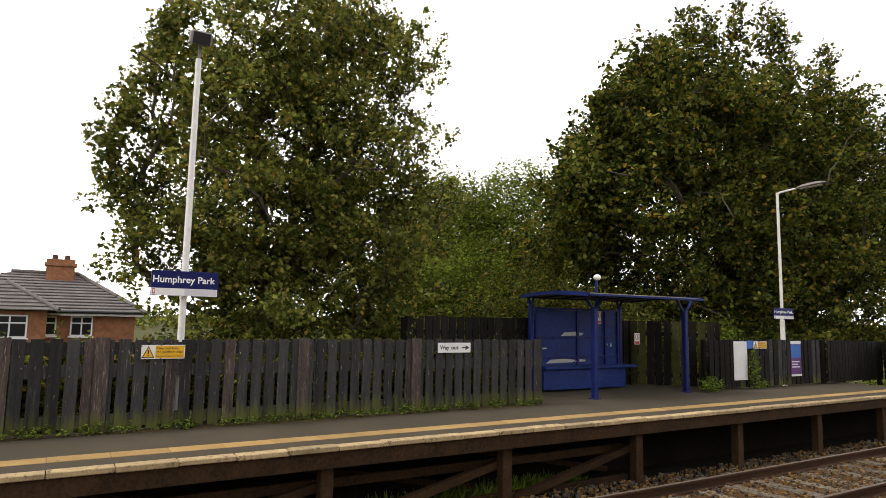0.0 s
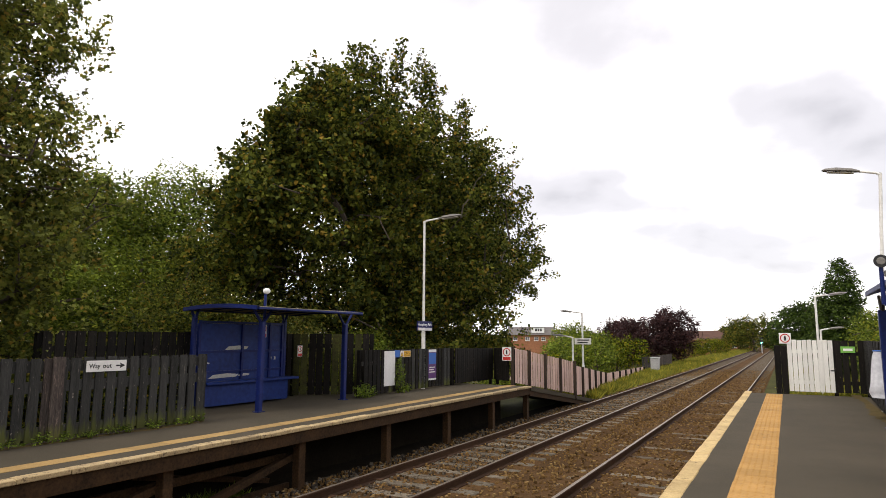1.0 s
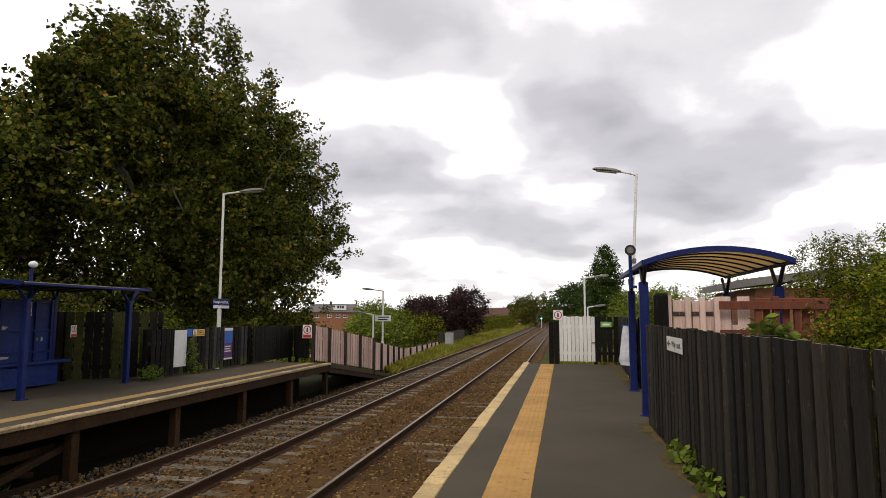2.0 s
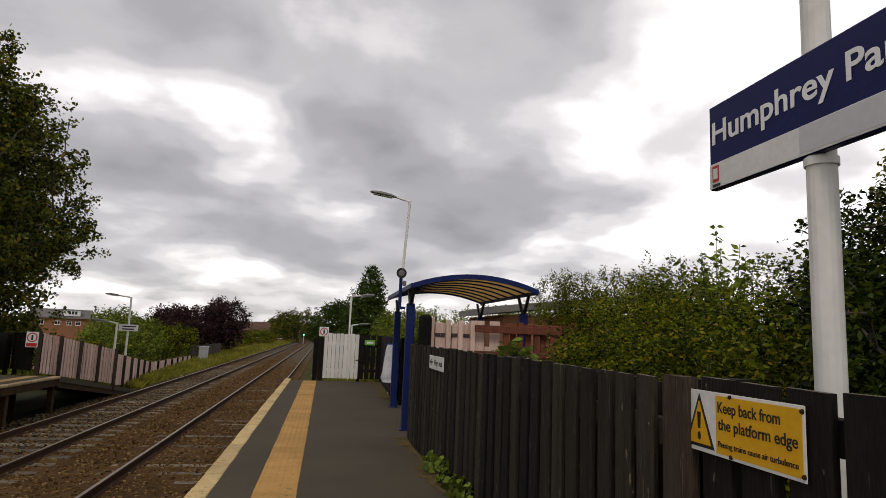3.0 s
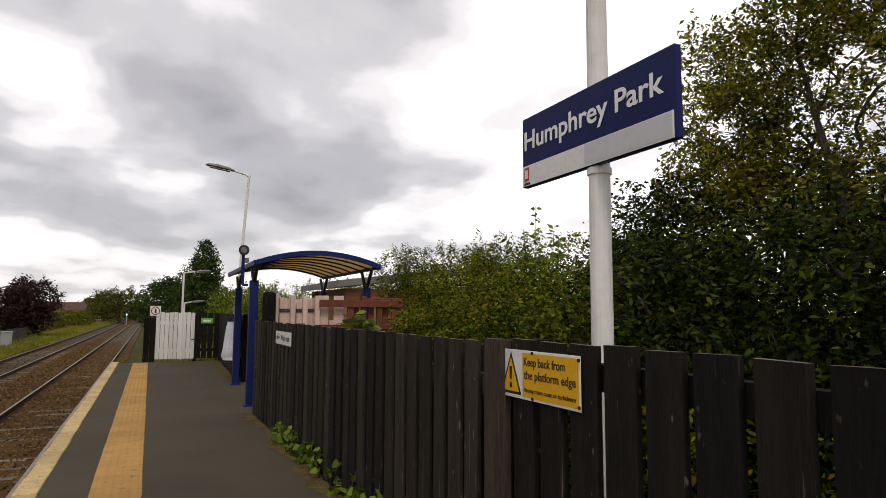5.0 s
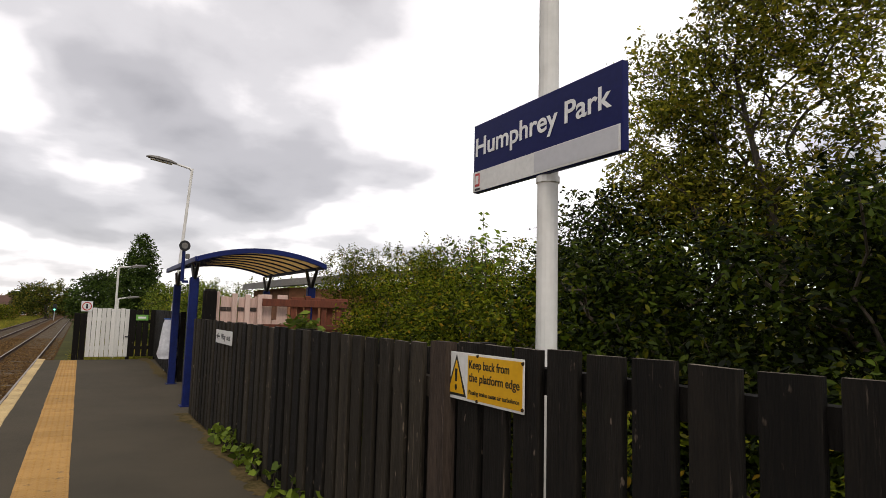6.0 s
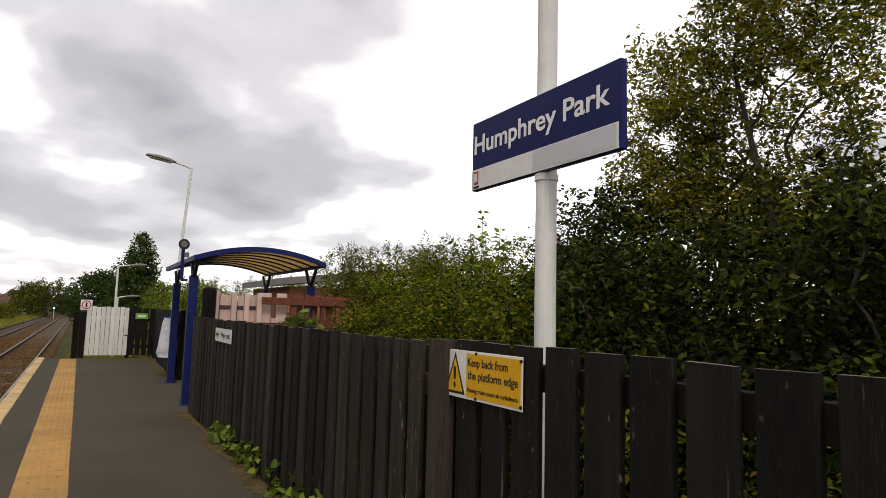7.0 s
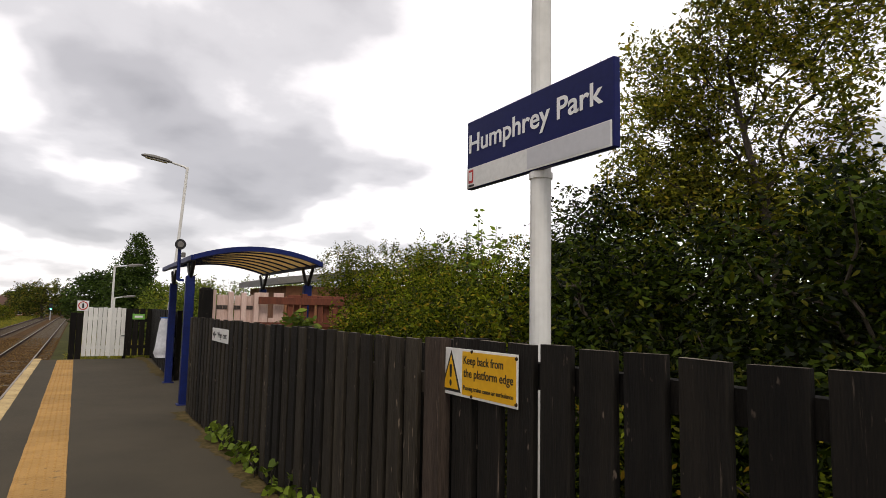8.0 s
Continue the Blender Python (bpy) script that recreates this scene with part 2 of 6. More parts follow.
M = {
    "asphalt": material("asphalt", (0.078, 0.065, 0.0455), 0.92, dark=(0.049, 0.0425, 0.0305), fine=220, coarse=0.7, bump=0.25, stain=(0.090, 0.078, 0.064), stain_at=0.66, spec=0.12),
    "coping": material("coping_paint", (0.58, 0.43, 0.21), 0.8, dark=(0.36, 0.26, 0.12), fine=60, coarse=4, stain=(0.09, 0.062, 0.035), stain_at=0.575, vary=0.14, spec=0.15),
    "far_coping": material("far_coping_paint", (0.44, 0.33, 0.17), 0.8, dark=(0.24, 0.175, 0.09), fine=60, coarse=6, stain=(0.08, 0.055, 0.03), stain_at=0.55, vary=0.25),
    "tactile": material("tactile_paving", (0.44, 0.255, 0.085), 0.85, dark=(0.31, 0.175, 0.055), fine=90, coarse=3, vary=0.12, stain=(0.17, 0.11, 0.055), stain_at=0.60, spec=0.15),
    "brick": material("brick", (0.34, 0.150, 0.070), 0.9, dark=(0.20, 0.085, 0.042), fine=7, coarse=3),
    "dark_wood": material("dark_stained_wood", (0.0125, 0.0100, 0.0072), 0.85, dark=(0.0032, 0.0028, 0.0022), fine=34, coarse=3, stretch=(5, 5, 0.35), bump=0.5, vary=0.4, stain=(0.115, 0.088, 0.066), stain_at=0.62, spec=0.2, flecks=0.31),
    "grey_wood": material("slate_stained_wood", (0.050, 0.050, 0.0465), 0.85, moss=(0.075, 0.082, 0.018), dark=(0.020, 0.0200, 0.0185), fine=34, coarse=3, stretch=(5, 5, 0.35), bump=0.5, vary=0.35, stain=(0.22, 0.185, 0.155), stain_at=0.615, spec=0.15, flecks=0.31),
    "moss_wood": material("mossy_wood", (0.055, 0.060, 0.012), 0.9, dark=(0.020, 0.017, 0.010), fine=30, coarse=6, bump=0.3, vary=0.3, spec=0.2),
    "post_wood": material("brown_weathered_post", (0.060, 0.043, 0.032), 0.85, dark=(0.020, 0.015, 0.012), fine=34, coarse=4, stretch=(5, 5, 0.4), bump=0.5, vary=0.2, stain=(0.18, 0.13, 0.10), stain_at=0.63, spec=0.15),
    "bare_wood": material("weathered_bare_wood", (0.085, 0.068, 0.058), 0.85, moss=(0.085, 0.085, 0.022), dark=(0.024, 0.020, 0.018), fine=34, coarse=4, stretch=(5, 5, 0.4), bump=0.5, vary=0.3, stain=(0.24, 0.17, 0.14), stain_at=0.57, spec=0.15),
    "pink_wood": material("faded_pink_wood", (0.64, 0.47, 0.40), 0.8, dark=(0.48, 0.33, 0.275), fine=30, coarse=3, stretch=(4, 4, 0.4), bump=0.25, vary=0.15, stain=(0.18, 0.11, 0.09), stain_at=0.68, spec=0.2),
    "rust_wood": material("red_brown_wood", (0.175, 0.047, 0.021), 0.75, dark=(0.09, 0.025, 0.012), fine=30, coarse=3, stretch=(4, 4, 0.4), bump=0.25, vary=0.2),
    "white_wood": material("white_painted_wood", (0.74, 0.73, 0.68), 0.6, dark=(0.58, 0.57, 0.53), fine=30, coarse=3, stretch=(4, 4, 0.5), vary=0.08, stain=(0.32, 0.30, 0.24), stain_at=0.72),
    "white_steel": material("white_painted_steel", (0.74, 0.73, 0.69), 0.6, dark=(0.60, 0.59, 0.55), fine=14, coarse=3, bump=0.04, stain=(0.30, 0.27, 0.21), stain_at=0.70, spec=0.25),
    "navy": material("navy_enamel", (0.010, 0.014, 0.088), 0.4, dark=(0.008, 0.011, 0.072), bump=0.02, spec=0.12),
    "sign_white": material("white_enamel", (0.74, 0.735, 0.71), 0.45, dark=(0.63, 0.625, 0.60), bump=0.02, coarse=6, spec=0.25),
    "sign_grey": material("patched_grey_vinyl", (0.55, 0.55, 0.57), 0.4, dark=(0.50, 0.50, 0.52), bump=0.02, coarse=6),
    "letter_white": material("white_lettering", (0.80, 0.80, 0.79), 0.45, dark=(0.74, 0.74, 0.73), bump=0.0),
    "warning_yellow": material("warning_yellow", (0.72, 0.40, 0.012), 0.45, dark=(0.64, 0.34, 0.010), bump=0.02, coarse=8),
    "ink": material("black_print", (0.014, 0.013, 0.013), 0.5, dark=(0.010, 0.010, 0.010), bump=0.0),
    "sign_red": material("red_print", (0.50, 0.030, 0.025), 0.5, dark=(0.42, 0.025, 0.02), bump=0.0),
    "sign_green": material("green_print", (0.17, 0.42, 0.07), 0.5, dark=(0.14, 0.36, 0.06), bump=0.0),
    "sign_blue": material("blue_print", (0.02, 0.13, 0.46), 0.5, dark=(0.02, 0.10, 0.38), bump=0.0),
    "poster_purple": material("poster_purple", (0.10, 0.03, 0.15), 0.4, dark=(0.08, 0.02, 0.12), bump=0.0),
    "blue_steel": material("royal_blue_painted_steel", (0.008, 0.019, 0.120), 0.5, dark=(0.006, 0.012, 0.075), fine=20, coarse=3, bump=0.06, stain=(0.03, 0.03, 0.06), stain_at=0.7, spec=0.2),
    "blue_panel": material("blue_sheet_panel", (0.011, 0.034, 0.175), 0.5, dark=(0.007, 0.018, 0.095), fine=12, coarse=2.2, bump=0.05, stain=(0.045, 0.05, 0.075), stain_at=0.66, spec=0.2),
    "scrape": material("scraped_paint", (0.50, 0.50, 0.46), 0.7, dark=(0.3, 0.3, 0.28)),
    "dirt": material("dirt_and_moss", (0.125, 0.088, 0.040), 0.95, dark=(0.048, 0.040, 0.014), fine=26, coarse=5, bump=0.6, spec=0.05),
    "far_sheet": material("dull_olive_roof_sheet", (0.20, 0.175, 0.105), 0.7, dark=(0.12, 0.10, 0.06), coarse=3, bump=0.1, spec=0.15),
    # dark_wood made lighter for lit board faces, with similar wear streaks and flecks
    "lit_worn_wood": material("lit_worn_dark_wood", (0.041, 0.0330, 0.0225), 0.85, dark=(0.0100, 0.0080, 0.0056), fine=34, coarse=3, stretch=(5, 5, 0.35), bump=0.5, vary=0.4, stain=(0.15, 0.115, 0.085), stain_at=0.62, spec=0.2, flecks=0.31),
    "end_grain": material("weathered_end_grain", (0.17, 0.145, 0.115), 0.9, dark=(0.05, 0.042, 0.034), fine=40, coarse=9, bump=0.4, vary=0.3, spec=0.1),
    # near black: puts the shade under the deck into colour; also the distant bridge
    "near_black": material("near_black_fill", (0.014, 0.011, 0.007), 0.95, fine=20, coarse=2, bump=0.6, spec=0.05),
    "far_tactile": material("worn_tactile_strip", (0.36, 0.235, 0.085), 0.85, dark=(0.25, 0.155, 0.05), fine=60, coarse=3, vary=0.12, stain=(0.12, 0.085, 0.04), stain_at=0.62),
    "rust_steel": material("rusted_brown_steel", (0.064, 0.034, 0.014), 0.85, dark=(0.020, 0.012, 0.006), fine=30, coarse=3, bump=0.3, vary=0.25, spec=0.15),
    "rail": material("rail_steel_rusty", (0.068, 0.036, 0.020), 0.8, dark=(0.036, 0.020, 0.012), fine=40, coarse=3, stretch=(1, 0.2, 1), spec=0.1),
    "rail_top": material("rail_running_face", (0.27, 0.225, 0.18), 0.45, metal=0.7, dark=(0.19, 0.15, 0.115), fine=40, coarse=2, stretch=(1, 0.1, 1), bump=0.02),
    "concrete": material("weathered_concrete", (0.19, 0.165, 0.125), 0.9, dark=(0.075, 0.058, 0.040), fine=50, coarse=5, vary=0.35, bump=0.3, stain=(0.060, 0.040, 0.022), stain_at=0.53, spec=0.1),
    "ballast": material("ballast_bed", (0.110, 0.062, 0.027), 0.95, dark=(0.034, 0.020, 0.010), fine=24, coarse=0.8, bump=1.0, spec=0.03),
    "earth": material("earth_and_grass", (0.066, 0.070, 0.014), 0.95, dark=(0.026, 0.024, 0.008), fine=9, coarse=0.25, bump=0.6, spec=0.1),
    "bark": material("bark", (0.085, 0.065, 0.045), 0.9, dark=(0.035, 0.027, 0.02), fine=22, coarse=4, stretch=(3, 3, 0.5), bump=0.6),
    "lamp_grey": material("grey_cast_lamp_housing", (0.20, 0.19, 0.17), 0.6, dark=(0.12, 0.11, 0.10), bump=0.1),
    "galv": material("galvanised_steel", (0.46, 0.46, 0.46), 0.45, metal=0.4, dark=(0.34, 0.34, 0.34), coarse=6, bump=0.04),
    "lens": material("milky_lens", (0.62, 0.60, 0.54), 0.25, dark=(0.52, 0.50, 0.45), bump=0.0),
    "black": material("black_plastic", (0.016, 0.016, 0.017), 0.5, dark=(0.01, 0.01, 0.01), bump=0.03),
    "plastic_bag": material("translucent_white_plastic", (0.68, 0.69, 0.72), 0.35, dark=(0.50, 0.51, 0.55), fine=18, coarse=6, bump=0.6),
    "roof_tile": material("grey_roof_tile", (0.155, 0.140, 0.130), 0.85, dark=(0.085, 0.075, 0.07), fine=20, coarse=1.5, bump=0.2, vary=0.15),
    "red_tile": material("red_roof_tile", (0.115, 0.066, 0.050), 0.85, dark=(0.07, 0.042, 0.033), fine=6, coarse=0.8, bump=0.2, spec=0.1),
    "upvc": material("white_upvc", (0.78, 0.78, 0.76), 0.4, dark=(0.70, 0.70, 0.68), bump=0.0),
    "sycamore": leaf_material("sycamore_leaves", (0.220, 0.235, 0.060), (0.054, 0.066, 0.019), (0.290, 0.200, 0.058), rough=0.6, sheen=0.07),
    "maple_dark": leaf_material("dense_dark_leaves", (0.158, 0.172, 0.038), (0.027, 0.038, 0.011), (0.250, 0.165, 0.044), rough=0.6, sheen=0.06),
    "light_leaf": leaf_material("light_green_leaves", (0.205, 0.255, 0.052), (0.060, 0.084, 0.018), (0.24, 0.23, 0.04), sheen=0.07),
    "hedge": leaf_material("hedge_leaves", (0.190, 0.222, 0.030), (0.023, 0.035, 0.006), (0.280, 0.180, 0.038), sheen=0.06),
    # dark tone near black: shade among the scattered lit leaves, put into leaf colour
    "shrub": leaf_material("glossy_shade_dark_leaves", (0.052, 0.076, 0.012), (0.004, 0.007, 0.002), (0.105, 0.100, 0.016), rough=0.5, sheen=0.08),
    "privet": leaf_material("olive_privet_leaves", (0.270, 0.262, 0.044), (0.060, 0.068, 0.012), (0.330, 0.240, 0.055), sheen=0.08),
    "copper": leaf_material("copper_beech_leaves", (0.060, 0.030, 0.028), (0.024, 0.013, 0.014)),
    "conifer": leaf_material("conifer_sprays", (0.078, 0.118, 0.026), (0.022, 0.038, 0.010)),
    "verge": leaf_material("dry_verge_grass", (0.27, 0.25, 0.055), (0.11, 0.125, 0.026), (0.38, 0.29, 0.06), rough=0.8),
    "weed": leaf_material("weed_leaves", (0.22, 0.29, 0.055), (0.08, 0.115, 0.025)),
}
sheet = material("cream_translucent_roof_sheet", (0.70, 0.58, 0.34), 0.5, dark=(0.56, 0.44, 0.24), fine=14, coarse=2, bump=0.05)
snt = sheet.node_tree
s_tr = snt.nodes.new("ShaderNodeBsdfTranslucent")
s_tr.inputs["Color"].default_value = (0.80, 0.66, 0.40, 1)
s_mx = snt.nodes.new("ShaderNodeMixShader")
s_mx.inputs[0].default_value = 0.5
snt.links.new(snt.nodes["Principled BSDF"].outputs[0], s_mx.inputs[1])
snt.links.new(s_tr.outputs[0], s_mx.inputs[2])
snt.links.new(s_mx.outputs[0], snt.nodes["Material Output"].inputs["Surface"])
M["roof_sheet"] = sheet
glass = bpy.data.materials.new("window_glass")
glass.use_nodes = True
gb = glass.node_tree.nodes["Principled BSDF"]
gb.inputs["Base Color"].default_value = (0.02, 0.022, 0.025, 1)
gb.inputs["Roughness"].default_value = 0.06
M["glass"] = glass
green_light = bpy.data.materials.new("green_signal_light")
green_light.use_nodes = True
gl = green_light.node_tree.nodes["Principled BSDF"]
gl.inputs["Emission Color"].default_value = (0.05, 1.0, 0.55, 1)
gl.inputs["Emission Strength"].default_value = 6
M["green_light"] = green_light


# ---- building helpers ----
def finish(bm, name):
    me = bpy.data.meshes.new(name)
    bm.to_mesh(me)
    bm.free()
    return me


def part(name, src, mat, parent=None, label="", at=None, smooth=False):
    """Link a bmesh or mesh as ONE mesh object, under a thing or a part."""
    me = finish(src, name) if isinstance(src, bmesh.types.BMesh) else src
    if mat is not None and not me.materials:
        me.materials.append(M[mat])
    if smooth:
        me.polygons.foreach_set("use_smooth", [True] * len(me.polygons))
    ob = new(name, me)
    if parent is not None:
        ob.parent = parent
    if at is not None:
        ob.matrix_basis = at
    if label:
        ob["label"] = label
    return ob


def thing(name, at, label, category, group="", kind=""):
    ob = new(name)
    ob.empty_display_size = 0.1
    ob.matrix_basis = at
    return tagged(ob, label, category, group, kind)


def box(bm, x0, x1, y0, y1, z0, z1, bevel=0.0):
    r = bmesh.ops.create_cube(bm, size=1)
    bmesh.ops.scale(bm, vec=(x1 - x0, y1 - y0, z1 - z0), verts=r["verts"])
    bmesh.ops.translate(bm, vec=((x0 + x1) / 2, (y0 + y1) / 2, (z0 + z1) / 2), verts=r["verts"])
    if bevel:
        es = list({e for v in r["verts"] for e in v.link_edges})
        bmesh.ops.bevel(bm, geom=es, offset=bevel, segments=1, affect="EDGES")
    return bm


def boxm(x0, x1, y0, y1, z0, z1, bevel=0.0):
    return box(bmesh.new(), x0, x1, y0, y1, z0, z1, bevel)


def tube(bm, points, radii, sides=8, cap=True):
    """A bent tapering tube."""
    pts = [Vector(p) for p in points]
    rings = []
    for i, p in enumerate(pts):
        d = (pts[min(i + 1, len(pts) - 1)] - pts[max(i - 1, 0)]).normalized()
        a = d.orthogonal().normalized() if i == 0 else (rings_a - d * rings_a.dot(d)).normalized()
        rings_a = a
        b = d.cross(a)
        rings.append([bm.verts.new(p + (a * math.cos(k * math.tau / sides) + b * math.sin(k * math.tau / sides)) * radii[i]) for k in range(sides)])
    for r0, r1 in zip(rings, rings[1:]):
        for k in range(sides):
            bm.faces.new((r0[k], r0[(k + 1) % sides], r1[(k + 1) % sides], r1[k]))
    if cap:
        bm.faces.new(rings[0][::-1])
        bm.faces.new(rings[-1])
    return bm


def tubem(points, radii, sides=8):
    return tube(bmesh.new(), points, radii, sides)


def prism(bm, outline, z0, z1):
    """An outline in x, y drawn out from z0 to z1."""
    lo = [bm.verts.new((x, y, z0)) for x, y in outline]
    hi = [bm.verts.new((x, y, z1)) for x, y in outline]
    n = len(lo)
    bm.faces.new(lo[::-1])
    bm.faces.new(hi)
    for i in range(n):
        bm.faces.new((lo[i], lo[(i + 1) % n], hi[(i + 1) % n], hi[i]))
    return bm


def facing(x, y, z, to):
    """A pose with local x along the writing, local y up and local z out of the board's face; to: '-x', '+x' or '-y'."""
    cols = {"-x": ((0, -1, 0), (0, 0, 1), (-1, 0, 0)), "+x": ((0, 1, 0), (0, 0, 1), (1, 0, 0)), "-y": ((1, 0, 0), (0, 0, 1), (0, -1, 0))}[to]
    m = Matrix(cols).transposed().to_4x4()
    m.translation = (x, y, z)
    return m


def writing(name, text, mat, parent, x, y, height, z, width=None, label="", bold=0.012):
    """Built-in letters as a mesh, left edge at x, baseline at y."""
    cu = bpy.data.curves.new(name, "FONT")
    cu.body, cu.size, cu.extrude = text, height, 0.0008
    cu.offset = height * bold
    tmp = new(name, cu)
    me = bpy.data.meshes.new_from_object(tmp.evaluated_get(bpy.context.evaluated_depsgraph_get()))
    bpy.data.objects.remove(tmp)
    bpy.data.curves.remove(cu)
    me.materials.clear()
    xs = [v.co.x for v in me.vertices]
    k = width / (max(xs) - min(xs)) if width else 1
    me.transform(Matrix.Translation((x, y, z)) @ Matrix.Diagonal((k, 1, 1, 1)) @ Matrix.Translation((-min(xs), 0, 0)))
    return part(name, me, mat, parent, label)


def poly_mesh(name, verts, k):
    """A mesh of loose k-sided faces from an array of n * k corners."""
    n = len(verts) // k
    me = bpy.data.meshes.new(name)
    me.vertices.add(n * k)
    me.vertices.foreach_set("co", np.asarray(verts, dtype=np.float32).ravel())
    me.loops.add(n * k)
    me.loops.foreach_set("vertex_index", np.arange(n * k, dtype=np.int32))
    me.polygons.add(n)
    me.polygons.foreach_set("loop_start", np.arange(0, n * k, k, dtype=np.int32))
    me.update(calc_edges=True)
    me.validate()
    return me


OVAL = np.array([(0, 0, 0), (0.17, 0.28, 0.05), (0.19, 0.55, 0.05), (0, 1.0, -0.10), (-0.19, 0.55, 0.05), (-0.17, 0.28, 0.05)])
DIAMOND = np.array([(0, 0, 0), (0.25, 0.42, 0.06), (0, 1.0, -0.08), (-0.25, 0.42, 0.06)])
LOBED = np.array([(0, 0, 0), (0.50, 0.22, -0.03), (0.27, 0.72, 0.03), (0, 1.0, -0.1), (-0.27, 0.72, 0.03), (-0.50, 0.22, -0.03)])
PALM = np.array([(0, 0, 0), (0.36, -0.06, 0.0), (0.30, 0.20, 0.02), (0.56, 0.46, -0.05), (0.24, 0.52, 0.02), (0, 1.0, -0.12), (-0.24, 0.52, 0.02), (-0.56, 0.46, -0.05), (-0.30, 0.20, 0.02), (-0.36, -0.06, 0.0)])
BLADE = np.array([(-0.03, 0, 0), (0.03, 0, 0), (0.018, 0.6, 0.06), (0, 1.0, 0.2)])


def leaves(name, centres, size, rng, shape=OVAL, droop=0.3, spread=0.6, up=0.5):
    """Loose leaves at the centres, each turned its own way, most with the face to the sky."""
    n = len(centres)
    az = rng.uniform(0, math.tau, n)
    nrm = rng.normal(0, spread, (n, 3))
    nrm[:, 2] += up
    nrm /= np.linalg.norm(nrm, axis=1)[:, None]
    d = np.stack([np.cos(az), np.sin(az), -droop + rng.normal(0, 0.35, n)], 1)
    d -= nrm * (d * nrm).sum(1)[:, None]
    d /= np.linalg.norm(d, axis=1)[:, None] + 1e-9
    s = np.cross(d, nrm)
    sz = size * rng.uniform(0.65, 1.25, n)
    v = (shape[None, :, 0, None] * s[:, None, :] + shape[None, :, 1, None] * d[:, None, :] + shape[None, :, 2, None] * nrm[:, None, :]) * sz[:, None, None]
    v += np.asarray(centres)[:, None, :]
    return poly_mesh(name, v.reshape(-1, 3), len(shape))


def clumps_in(lobes, n, rng, shell=0.55):
    """Points in a set of ellipsoids, thick towards their skins, and the ways in which their shoots grow."""
    vol = np.array([l[3] * l[4] * l[5] for l in lobes]) ** 0.75
    vol = np.maximum(vol, 0.03 * vol.max())
    pick = rng.choice(len(lobes), n, p=vol / vol.sum())
    L = np.array(lobes)[pick]
    d = rng.normal(0, 1, (n, 3))
    d /= np.linalg.norm(d, axis=1)[:, None]
    r = rng.uniform(shell ** 3, 1.0, n) ** (1 / 3)
    return L[:, :3] + d * L[:, 3:6] * r[:, None], d, L[:, 3] < 0.6


